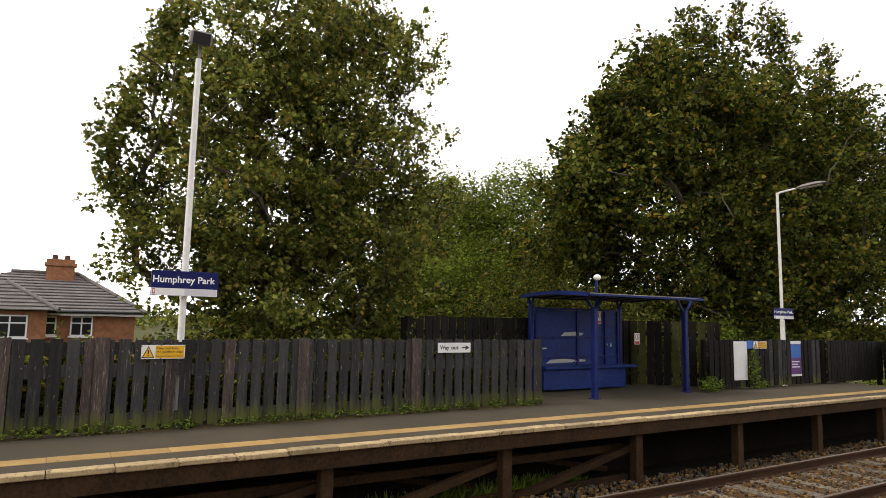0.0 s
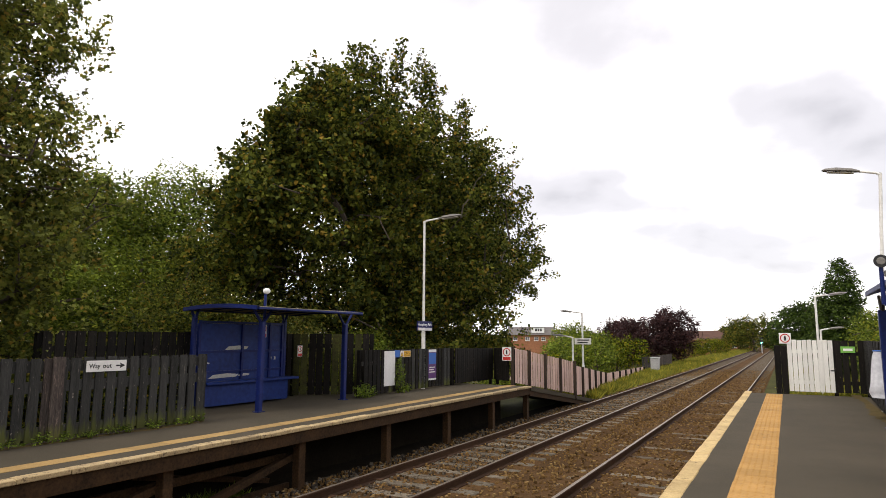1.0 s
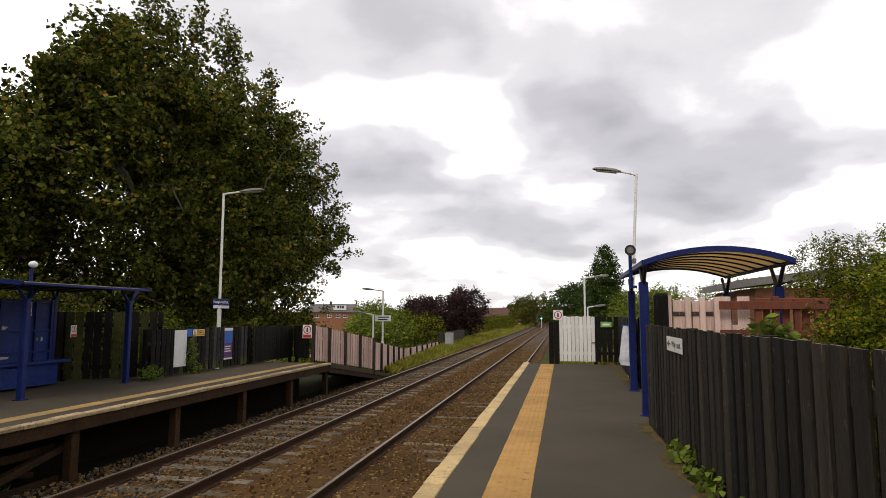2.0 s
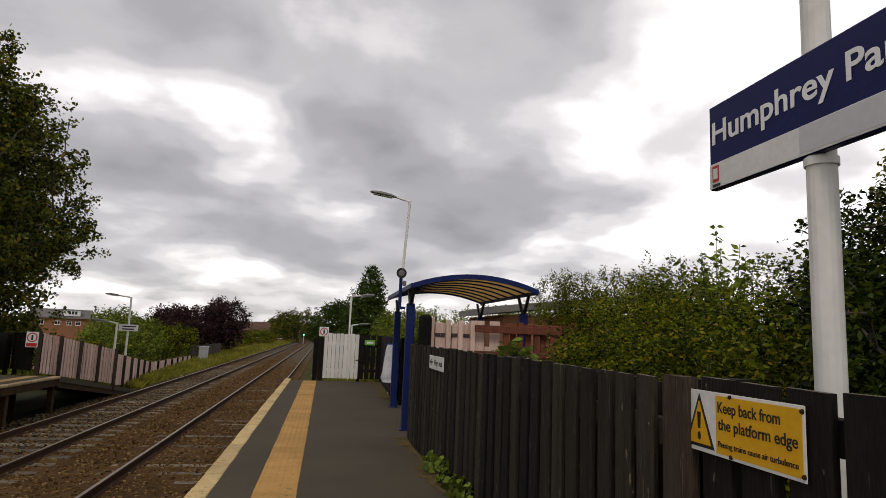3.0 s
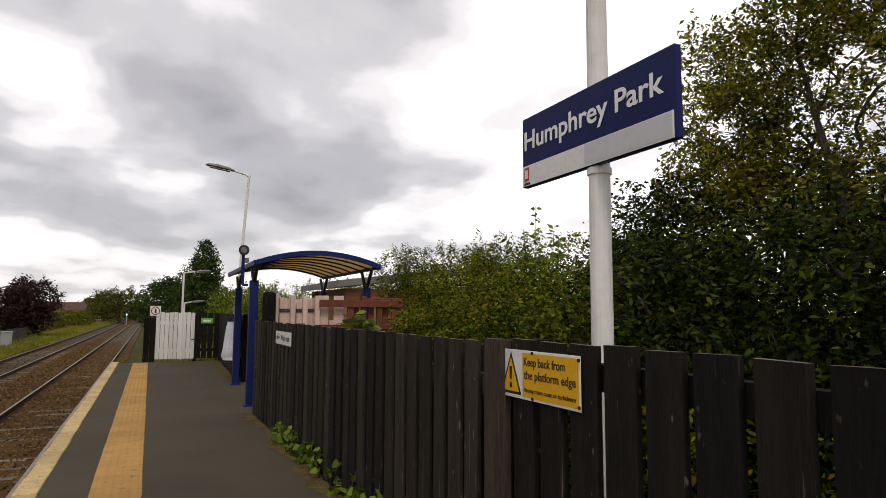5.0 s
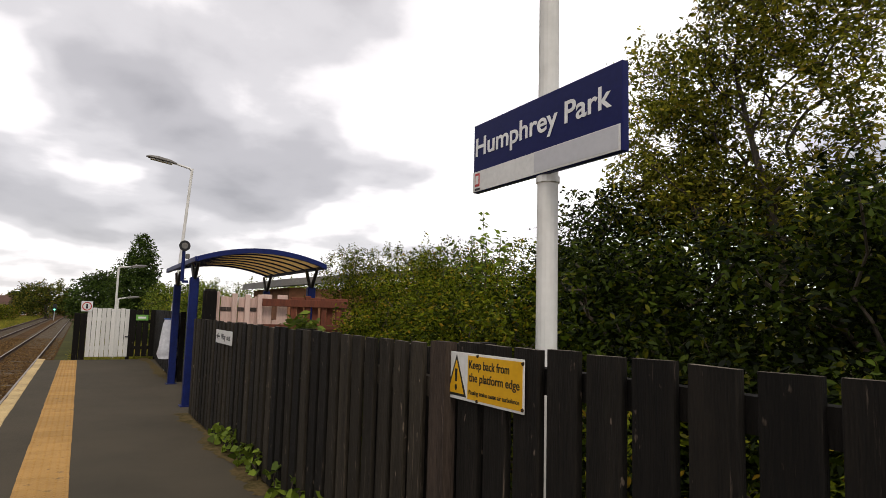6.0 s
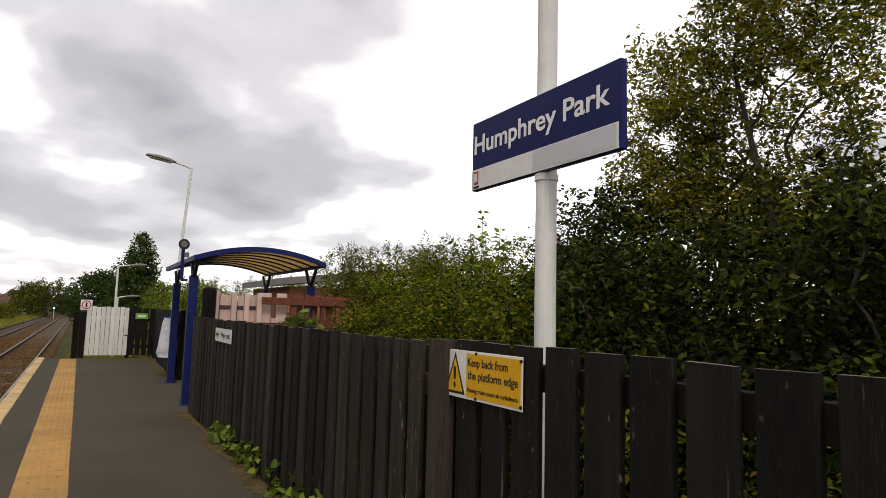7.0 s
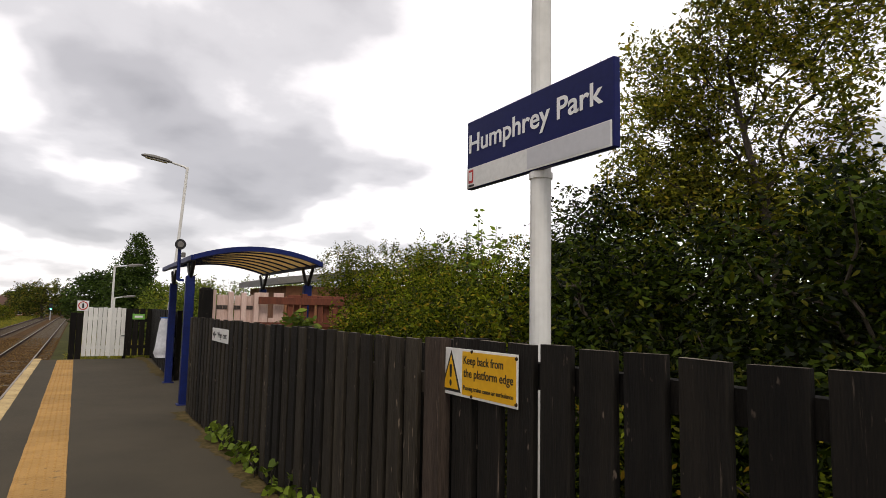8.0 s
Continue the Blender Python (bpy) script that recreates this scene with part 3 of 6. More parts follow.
def tree(name, label, category, base, lobes, mat, seed, clumps, per, size, spray, trunk=0.2, shape=OVAL, shell=0.5, limbs=40, kind="", fork=0.35, group="", reach=2.4, up=0.55, bough=0.0):
    """A tapered trunk with limbs that run out to leafy shoots."""
    rng = np.random.default_rng(seed)
    t = thing(name, pose(*base), label, category, group, kind)
    cs, out, spire = clumps_in(lobes, clumps, rng, shell)
    if bough:  # gather the shoots on flat spreading boughs with dark gaps between
        few = max(clumps // 6, 4)
        own = np.where(rng.uniform(0, 1, clumps) < 0.75, rng.integers(0, few, clumps), np.arange(clumps))
        own = np.where(spire | spire[own], np.arange(clumps), own)
        loose = np.where(spire, 0.25, 1.0)[:, None]
        side = out[own] * np.array([1, 1, 0.3])
        cs = cs[own] + side * rng.uniform(-0.9, 0.5, (clumps, 1)) * bough * loose + np.clip(rng.normal(0, 1, (clumps, 3)), -1.6, 1.6) * np.array([1, 1, 0.3]) * bough * 0.62 * loose
        out = out[own]
    way = out * 0.7 + rng.normal(0, 0.35, (clumps, 3))
    way[:, 2] += up
    way /= np.linalg.norm(way, axis=1)[:, None]
    length = spray * reach * rng.uniform(0.35, 1.0, clumps) ** 1.5
    u = rng.uniform(-0.35, 1.0, (clumps, per, 1))
    pts = cs[:, None, :] + way[:, None, :] * length[:, None, None] * u
    pts += rng.normal(0, 1, (clumps, per, 3)) * spray * 0.55 * (1.1 - 0.75 * np.clip(u, 0, 1))
    pts = pts.reshape(-1, 3)
    pts = pts[pts[:, 2] > 0.03]
    bm = bmesh.new()
    top = max(l[2] for l in lobes)
    f = np.array((0, 0, top * fork))
    mid = np.mean([l[:3] for l in lobes], 0)
    mid[2] += (top - mid[2]) * 0.35
    # the skeleton: each shoot joins the nearest wood that leads back to the trunk
    nodes = [np.array((0, 0, -0.25)), np.array((0.1 * trunk, 0, f[2] * 0.5)), f] + [f + (mid - f) * u + rng.normal(0, 0.5 * trunk, 3) for u in (0.35, 0.7, 1.0)]
    back = [-1, 0, 1, 2, 3, 4]
    run = [0.0] + [float(np.linalg.norm(nodes[i] - nodes[0])) for i in range(1, 6)]
    few = rng.permutation(clumps)[:min(limbs, clumps)]
    few = few[np.argsort(np.linalg.norm(cs[few] - f, axis=1))]
    tips = []
    for i in few:
        e = cs[i]
        old = np.array(nodes[2:])
        gap = np.linalg.norm(old - e, axis=1)
        drop = np.clip(old[:, 2] - e[2], 0, None)
        k = 2 + int(np.argmin(gap + 0.25 * np.array(run[2:]) + 0.8 * drop))
        g = float(gap[k - 2])
        m = nodes[k] + (e - nodes[k]) * 0.5 + rng.normal(0, 0.07 * g, 3) + np.array((0, 0, 0.06 * g))
        nodes += [m, e]
        back += [k, len(nodes) - 2]
        run += [run[k] + g * 0.5, run[k] + g]
        tips.append((len(nodes) - 1, i))
    load = [0.0] * len(nodes)
    for q, _ in tips:
        while q >= 0:
            load[q] += 1
            q = back[q]
    thick = trunk * 1.2 / max(load[0], 1) ** 0.5
    wide = [max(thick * l ** 0.5, 0.004) for l in load]
    for q in range(1, len(nodes)):
        if load[q] or q < 4:
            tube(bm, [nodes[back[q]], nodes[q]], [wide[back[q]] if back[q] < 5 and q < 6 else min(wide[back[q]], wide[q] * 1.5), wide[q]], 9 if q < 6 else 5, cap=False)
    for q, i in tips:
        tube(bm, [cs[i], cs[i] + way[i] * length[i] * 0.8], [wide[q], 0.002], 4, cap=False)
    part("trunk", bm, "bark", t)
    part("crown", leaves("crown", pts, size, rng, shape), mat, t)
    return t


# ---- ground ----
def ground_z(x, y):
    """The line lies on a low bank: level under the tracks, falling away on both sides."""
    z = -1.16
    if x < -11.5:
        z -= 2.4 * min(1, (-11.5 - x) / 7)
    if x > 0 and y > 22:
        z += 0.5 * min(1, x / 4)
    elif x > 1.2:
        z += 0.8 - 0.5 * min(1, max(0, x - 5) / 6)
    return z


xs = [-2500, -800, -300, -120, -60, -40, -30, -24, -20, -18.5, -17, -15, -13, -11.5, -9.5, -7.6, -6, -4.3, -2.5, -1.0, 0.0, 1.2, 1.6, 3, 5, 8, 11, 16, 30, 60, 150, 600, 2500]
ys = [-2500, -600, -150, -60, -30, -15, -5, 0, 5, 10, 15, 20, 21.9, 22.1, 25, 30, 40, 60, 100, 200, 400, 1000, 2800]
bm = bmesh.new()
grid = [[bm.verts.new((x, y, ground_z(x, y) + (noise.noise((x * 0.3, y * 0.3, 0)) * 0.06 if x < -9 or x > 1.5 else 0))) for x in xs] for y in ys]
for a, b in zip(grid, grid[1:]):
    for i in range(len(xs) - 1):
        bm.faces.new((a[i], a[i + 1], b[i + 1], b[i]))
ground = part("ground", bm, "earth")
tagged(ground, "rough grass and earth bank on both sides of the railway", "ground", kind="structure")

bm = bmesh.new()
prof = [(-8.1, -1.30), (-7.45, -1.14), (-6.9, -1.085), (-4.9, -1.075), (-4.25, -1.10), (-3.6, -1.075), (-1.5, -1.085), (-1.2, -1.15), (-1.15, -1.3)]
cols = [[bm.verts.new((x, y, z)) for x, z in prof] for y in (-40, 0, 25, 60, 150, 400, 900)]
for a, b in zip(cols, cols[1:]):
    for i in range(len(prof) - 1):
        bm.faces.new((a[i], a[i + 1], b[i + 1], b[i]))
ballast = tagged(part("ballast_bed", bm, "ballast"), "rust-brown crushed stone ballast under both tracks", "ballast", kind="structure")

# loose stones, many too small to count
rng = np.random.default_rng(5)
CUBE = np.array([(-1, -1, -1), (1, -1, -1), (1, 1, -1), (-1, 1, -1), (-1, -1, 1), (1, -1, 1), (1, 1, 1), (-1, 1, 1)], float)
QUADS = [(0, 3, 2, 1), (4, 5, 6, 7), (0, 1, 5, 4), (1, 2, 6, 5), (2, 3, 7, 6), (3, 0, 4, 7)]


def stones(name, n, x0, x1, y0, y1, z, size, near):
    """Broken stones strewn over a strip, thicker towards its near end."""
    x = rng.uniform(x0, x1, n)
    y = y0 + (y1 - y0) * rng.uniform(0, 1, n) ** near
    s = size * rng.uniform(0.5, 1.3, n)
    verts, faces = np.zeros((n, 8, 3)), []
    sc = rng.uniform(0.6, 1.2, (n, 3)) * s[:, None] * 0.5
    rot = rng.uniform(0, math.tau, n)
    c = CUBE[None] * (1 + rng.uniform(-0.45, 0.15, (n, 8, 1))) * sc[:, None, :]
    verts[:, :, 0] = c[:, :, 0] * np.cos(rot)[:, None] - c[:, :, 1] * np.sin(rot)[:, None] + x[:, None]
    verts[:, :, 1] = c[:, :, 0] * np.sin(rot)[:, None] + c[:, :, 1] * np.cos(rot)[:, None] + y[:, None]
    verts[:, :, 2] = c[:, :, 2] + z + rng.uniform(-0.012, 0.02, n)[:, None]
    idx = (np.arange(n)[:, None, None] * 8 + np.array(QUADS)[None]).reshape(-1, 4)
    me = bpy.data.meshes.new(name)
    me.from_pydata(verts.reshape(-1, 3).tolist(), [], idx.tolist())
    return me


def island_material(name, colours, rough=0.9):
    m = bpy.data.materials.new(name)
    m.use_nodes = True
    nt = m.node_tree
    geo = nt.nodes.new("ShaderNodeNewGeometry")
    ramp = nt.nodes.new("ShaderNodeValToRGB")
    els = ramp.color_ramp.elements
    for i, c in enumerate(colours):
        e = els[i] if i < 2 else els.new(1)
        e.position, e.color = i / (len(colours) - 1), (*c, 1)
    nt.links.new(geo.outputs["Random Per Island"], ramp.inputs[0])
    b = nt.nodes["Principled BSDF"]
    b.inputs["Roughness"].default_value = rough
    b.inputs["Specular IOR Level"].default_value = 0.1
    nt.links.new(ramp.outputs[0], b.inputs["Base Color"])
    return m


M["stone"] = island_material("ballast_stone", [(0.050, 0.029, 0.011), (0.110, 0.061, 0.020), (0.180, 0.105, 0.036), (0.225, 0.150, 0.062)])
M["dark_stone"] = island_material("sooty_ballast_stone", [(0.022, 0.018, 0.014), (0.055, 0.045, 0.034), (0.095, 0.080, 0.060), (0.15, 0.13, 0.10)])
tagged(part("sooty_stones", stones("sooty_stones", 7000, -6.62, -5.26, -2, 45, -1.078, 0.042, 1.5), "dark_stone"), "dark grey sooty ballast stones between the rails of the far track", "stones", kind="stuff")
tagged(part("shoulder_stones", stones("shoulder_stones", 5000, -7.7, -6.85, -2, 40, -1.095, 0.05, 1.4), "dark_stone"), "grey ballast stones on the shoulder beside the raised deck", "stones", kind="stuff")
tagged(part("ballast_stones", stones("ballast_stones", 34000, -7.7, -1.25, -4, 60, -1.082, 0.046, 1.5), "stone"), "loose rust-brown ballast stones between and beside the rails", "stones", kind="stuff")


# ---- tracks ----
def track(x_left, label, sunk=0.0):
    t = thing("railway_track", pose(x_left, 0, 0), label, "track", "railway tracks")
    for dx in (0.0, 1.505):
        bm = bmesh.new()
        outline = [(-0.07, -1.075), (0.07, -1.075), (0.07, -1.06), (0.012, -1.045), (0.012, -0.965), (0.036, -0.955), (0.036, -0.927), (0.03, -0.921),
                   (-0.03, -0.921), (-0.036, -0.927), (-0.036, -0.955), (-0.012, -0.965), (-0.012, -1.045), (-0.07, -1.06)]
        ends = [[bm.verts.new((dx + x, y, z)) for x, z in outline] for y in (-40, 20, 100, 700)]
        for a, b in zip(ends, ends[1:]):
            for i in range(len(outline)):
                j = (i + 1) % len(outline)
                bm.faces.new((a[i], a[j], b[j], b[i]))
        r = part("rail", bm, "rail", t)
        bm = bmesh.new()
        tops = [[bm.verts.new((dx + x, y, z)) for x, z in ((-0.028, -0.9185), (0.028, -0.9185))] for y in (-40, 20, 100, 700)]
        for a, b in zip(tops, tops[1:]):
            bm.faces.new((a[0], a[1], b[1], b[0]))
        part("running_face", bm, "rail_top", r, "bright worn strip on the rail head")
    sl = finish(boxm(-0.49, 1.995, -0.125, 0.125, -1.25, -1.052, 0.02), "sleeper")
    sl.materials.append(M["concrete"])
    clip = finish(boxm(-0.13, 0.13, -0.06, 0.06, -1.056, -1.030, 0.01), "rail_fastening")
    clip.materials.append(M["rail"])
    for i in range(78):
        s = part("sleeper", sl, None, t, at=pose(random.uniform(-0.02, 0.02), -4 + i * 0.68, random.uniform(-0.012, 0.008) - sunk, 0, 0, random.uniform(-0.6, 0.6)))
        if i < 45:
            part("rail_fastening", clip, None, s)
            part("rail_fastening", clip, None, s, at=pose(1.505, 0, 0))
    bm = bmesh.new()
    for i in range(78, 240):
        box(bm, -0.49, 1.995, -4.12 + i * 0.68, -3.88 + i * 0.68, -1.2, -1.071)
    tagged(part("sleeper_run", bm, "concrete", t), kind="stuff")
    return t


track(-3.305, "rusty running rails on half-buried concrete sleepers beside the platform", 0.03)
track(-6.715, "rusty running rails on grey concrete sleepers beside the raised platform", 0.01)


# ---- near platform ----
bm = boxm(-1.06, 2.2, -25, 21.2, -0.5, 0.0)
box(bm, -1.0, 2.2, -25, 21.2, -1.3, -0.5)
vs = [bm.verts.new(p) for p in ((-1.06, 21.2, 0), (2.2, 21.2, 0), (2.2, 31, -1.1), (-1.06, 31, -1.1), (-1.06, 21.2, -1.3), (2.2, 21.2, -1.3), (2.2, 31, -1.3), (-1.06, 31, -1.3))]
for f in ((0, 1, 2, 3), (0, 3, 7, 4), (1, 5, 6, 2), (3, 2, 6, 7)):
    bm.faces.new([vs[i] for i in f])
platform = tagged(part("platform", bm, "asphalt"), "dark grey asphalt railway platform with painted edge", "platform", kind="structure")
wall_face = part("platform_wall", boxm(-1.1, -1.005, -25, 21.2, -1.3, -0.085), "brick", platform, "brick face below the platform edge")

cope = [finish(boxm(-1.185, -1.0, -0.297 + 0.004, 0.297, -0.08, 0.006 + dz, 0.008), "coping_slab") for dz in (0, 0.002, 0.004)]
for me in cope:
    me.materials.append(M["coping"])
for i in range(66):
    part("coping_slab", cope[i % 3], None, platform, at=pose(random.uniform(-0.006, 0.006), -18 + 0.3 + i * 0.6, 0, 0, 0, random.uniform(-0.2, 0.2)))
# tactile slabs with rows of flat domes
bm = boxm(-0.199, 0.199, -0.1985, 0.1985, -0.04, 0.0062, 0.003)
for i in range(6):
    for j in range(6):
        cx, cy = -0.167 + i * 0.0667, -0.167 + j * 0.0667
        a = [bm.verts.new((cx + 0.014 * math.cos(k * math.tau / 6), cy + 0.014 * math.sin(k * math.tau / 6), 0.006)) for k in range(6)]
        b = [bm.verts.new((cx + 0.009 * math.cos(k * math.tau / 6), cy + 0.009 * math.sin(k * math.tau / 6), 0.011)) for k in range(6)]
        for k in range(6):
            bm.faces.new((a[k], a[(k + 1) % 6], b[(k + 1) % 6], b[k]))
        bm.faces.new(b)
tact = finish(bm, "tactile_slab")
tact.materials.append(M["tactile"])
for i in range(70):
    part("tactile_slab", tact, None, platform, at=pose(-0.42 + random.uniform(-0.003, 0.003), -6.8 + i * 0.4, random.uniform(-0.002, 0.001)))


# ---- far platform: a deck on posts ----
FE = -7.37
bm = boxm(-12.2, FE - 0.153, -25, 20.7, -0.14, -0.02)
far_platform = tagged(part("far_platform", bm, "asphalt", at=pose(0, 0, -0.03)), "raised asphalt platform deck on brown posts across the tracks", "platform", kind="structure")
bm = bmesh.new()
vs = [bm.verts.new(p) for p in ((-9.9, 20.7, -0.02), (FE, 20.7, -0.02), (FE, 28.4, -1.05), (-9.9, 28.4, -1.05), (-9.9, 20.7, -0.16), (FE, 20.7, -0.16), (FE, 28.4, -1.19), (-9.9, 28.4, -1.19))]
for f in ((0, 1, 2, 3), (7, 6, 5, 4), (1, 5, 6, 2), (0, 3, 7, 4), (0, 4, 5, 1), (2, 6, 7, 3)):
    bm.faces.new([vs[i] for i in f])
part("ramp", bm, "asphalt", far_platform, "asphalt ramp down from the platform's end")
edge = [finish(boxm(-0.15, 0.012 + dz, -0.296, 0.296, -0.068, -0.012 + dz, 0.008), "edge_slab") for dz in (0, 0.004, 0.008)]
for me in edge:
    me.materials.append(M["far_coping"])
for i in range(60):
    part("edge_slab", edge[i % 3], None, far_platform, at=pose(FE + random.uniform(-0.008, 0.008), -15 + i * 0.6, random.uniform(-0.004, 0.003), 0, 0, random.uniform(-0.3, 0.3)))
tact2 = finish(boxm(-0.14, 0.14, -0.298, 0.298, -0.05, -0.0145, 0.003), "tactile_strip")
tact2.materials.append(M["far_tactile"])
for i in range(60):
    part("tactile_strip", tact2, None, far_platform, at=pose(-8.03, -15 + i * 0.6, random.uniform(-0.002, 0.001)))
part("edge_beam", boxm(FE - 0.16, FE - 0.03, -25, 20.7, -0.27, -0.071), "rust_steel", far_platform, "brown steel edge beam under the coping")
bm = bmesh.new()
for x in (FE - 0.16, FE - 0.03):
    for y, z in ((20.7, -0.16), (28.4, -1.19)):
        for d in (0, -0.16):
            bm.verts.new((x, y, z + d))
bm.verts.ensure_lookup_table()
v = bm.verts
for f in ((0, 2, 3, 1), (4, 5, 7, 6), (0, 1, 5, 4), (2, 6, 7, 3), (0, 4, 6, 2), (1, 3, 7, 5)):
    bm.faces.new([v[i] for i in f])
part("ramp_beam", bm, "rust_steel", far_platform)
post_ys = [1.7 + 2.72 * i for i in range(-4, 8)]
pm = finish(boxm(-0.075, 0.075, -0.085, 0.085, -1.35, -0.28, 0.01), "deck_post")
pm.materials.append(M["rust_steel"])
for y in post_ys:
    part("deck_post", pm, None, far_platform, at=pose(FE - 0.2, y, 0, 0, 0, random.uniform(-2, 2)))
for i, (y0, y1) in enumerate(zip(post_ys, post_ys[1:])):
    if y0 < 9:
        part("diagonal_brace", tubem([(FE - 0.32, y0, -1.12), (FE - 0.32, y1, -0.52)], [0.075, 0.075], 4), "rust_steel", far_platform)
        part("waling", boxm(FE - 0.46, FE - 0.40, y0, y1, -1.12, -0.98), "rust_steel", far_platform)
        part("waling", boxm(FE - 0.55, FE - 0.49, y0, y1, -0.62, -0.50), "rust_steel", far_platform)
        part("diagonal_brace", tubem([(FE - 0.9, y0, -0.45), (FE - 0.9, y1, -1.0)], [0.06, 0.06], 4), "rust_steel", far_platform)
    part("deck_joist", boxm(FE - 0.95, FE - 0.2, y0 - 0.05, y0 + 0.05, -0.30, -0.142), "rust_steel", far_platform)
# bank and ground strip, their near-black colour standing in for under-deck shade
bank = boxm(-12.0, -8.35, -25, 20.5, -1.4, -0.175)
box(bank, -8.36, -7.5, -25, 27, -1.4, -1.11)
tagged(part("retaining_wall", bank, "near_black", None), "earth bank behind the raised deck, coloured near black for the shade there", "wall", kind="structure")


# ---- fences ----
def board_meshes(w, h, thick, mats, seed):
    """A few upright boards with sawn, slightly uneven tops."""
    r = random.Random(seed)
    made = []
    for mat in mats:
        bm = bmesh.new()
        dz, sk, c = r.uniform(-0.005, 0.005), r.uniform(-0.002, 0.002), 0.006
        prism(bm, [(-w / 2 + c, -thick / 2), (w / 2 - c, -thick / 2), (w / 2, -thick / 2 + c), (w / 2, thick / 2), (-w / 2, thick / 2), (-w / 2, -thick / 2 + c)], 0, h)
        for v in bm.verts:
            if v.co.z > h / 2:
                v.co.z += dz + sk * v.co.x / w * 2
                v.co.x += r.uniform(-0.002, 0.002)
        me = finish(bm, "board")
        me.materials.append(M[mat])
        me.materials.append(M["end_grain"])
        for f in me.polygons:
            if f.normal.z > 0.8:
                f.material_index = 1
        made.append(me)
    return made


def fence(p0, p1, h, label, pitch=0.2, width=0.15, thick=0.022, mats=("grey_wood",), post_every=2.4, post_h=0.0, rails=(0.18, 0.85), backed=False,
          name="fence", post_mat="grey_wood", gap_ground=0.04, seed=1, posts_front=False, lean=0.6, rail_h=0.1, post_w=0.05):
    """Upright boards on rails and posts from p0 to p1; the front is on the right-hand side of that line."""
    a, b = Vector(p0), Vector(p1)
    d = b - a
    n = Vector((d.x, d.y, 0)).length
    t = thing(name, pose(a.x, a.y, a.z, 0, 0, math.degrees(math.atan2(d.y, d.x))), label, "fence")
    dzdx = d.z / n
    r = random.Random(seed)
    bms = board_meshes(width, h - gap_ground, thick, mats, seed)
    k = int(n / pitch)
    for i in range(k):
        x = (i + 0.5) * pitch
        part("board", bms[r.randrange(len(bms))], None, t, at=pose(x, r.uniform(-0.004, 0.004), gap_ground + x * dzdx + r.uniform(-0.005, 0.005), r.uniform(-0.2, 0.2), r.uniform(-lean, lean), 0))
    if backed:
        rear = board_meshes(width, h - gap_ground, thick, (post_mat,) * 3, seed + 50)
        for i in range(k):
            x = (i + 1.0) * pitch
            part("backing_board", rear[r.randrange(3)], None, t, at=pose(x, 0.13, gap_ground + x * dzdx - 0.03, 0, r.uniform(-0.3, 0.3), 0))
    for z in rails:
        bm = bmesh.new()
        vs = [bm.verts.new((x, y, zz + x * dzdx)) for x in (0, n) for y in (thick / 2, thick / 2 + 0.06) for zz in (z - rail_h / 2, z + rail_h / 2)]
        for f in ((0, 1, 3, 2), (4, 6, 7, 5), (0, 4, 5, 1), (2, 3, 7, 6), (0, 2, 6, 4), (1, 5, 7, 3)):
            bm.faces.new([vs[q] for q in f])
        part("rail", bm, mats[0], t)
    m = max(1, round(n / post_every))
    pmesh = finish(prism(bmesh.new(), [(-post_w, -0.05), (post_w, -0.05), (post_w, 0.05), (-post_w, 0.05)], -0.15, h + post_h), "post")
    pmesh.materials.append(M[post_mat])
    for i in range(m + 1):
        x = i * n / m
        part("post", pmesh, None, t, at=pose(x, -0.055 if posts_front else 0.125, x * dzdx))
    return t


NF = 1.305  # front of the near fence
fence((NF, 2.85, 0), (NF, -3.5, 0), 1.385, "dark-stained board fence with gaps beside the platform", pitch=0.212, width=0.165, thick=0.03, mats=("dark_wood",) * 5, lean=0.3,
      name="fence", rails=(0.25, 1.265), post_mat="dark_wood", seed=4, post_every=3.2, rail_h=0.1)
# front boards coloured as lit faces; darker backing boards carry the gap shade
fence((1.215, 10.15, 0), (NF, 3.035, 0), 1.372, "close-boarded dark timber fence along the platform", pitch=0.2, width=0.142, thick=0.024, lean=0.25, mats=("lit_worn_wood", "lit_worn_wood", "lit_worn_wood", "dark_wood"),
      backed=True, rails=(0.25, 1.15), post_mat="dark_wood", seed=5, gap_ground=0.03)
mid_post = thing("fence_post", pose(NF - 0.03, 2.945, 0), "weathered brown timber post between two fence lengths", "post")
part("post", prism(bmesh.new(), [(-0.03, -0.072), (0.03, -0.072), (0.03, 0.075), (-0.03, 0.075)], -0.1, 1.385), "post_wood", mid_post)

FF = -9.47
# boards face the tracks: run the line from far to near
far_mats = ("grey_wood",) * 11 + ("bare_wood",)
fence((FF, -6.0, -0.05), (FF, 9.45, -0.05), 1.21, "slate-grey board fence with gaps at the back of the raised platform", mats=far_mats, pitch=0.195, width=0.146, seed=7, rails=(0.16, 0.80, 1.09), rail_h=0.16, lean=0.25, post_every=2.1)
for y in (0.95, 2.03, 4.74, 6.7):
    p = thing("fence_board", pose(FF + 0.02, y, -0.05), "weathered wide pale timber board nailed over the fence", "board", "wide boards on the fence")
    part("board", board_meshes(0.17, 1.2, 0.03, ("bare_wood",), int(y * 10))[0], None, p, at=pose(0, 0, 0.03, 0, 0, -90))
fence((-11.5, 7.6, -0.05), (-11.5, 14.0, -0.05), 1.62, "taller dark board fence behind the shelter", mats=("dark_wood", "dark_wood"), pitch=0.2, width=0.17, seed=8, rails=(0.3, 1.3), post_mat="dark_wood")
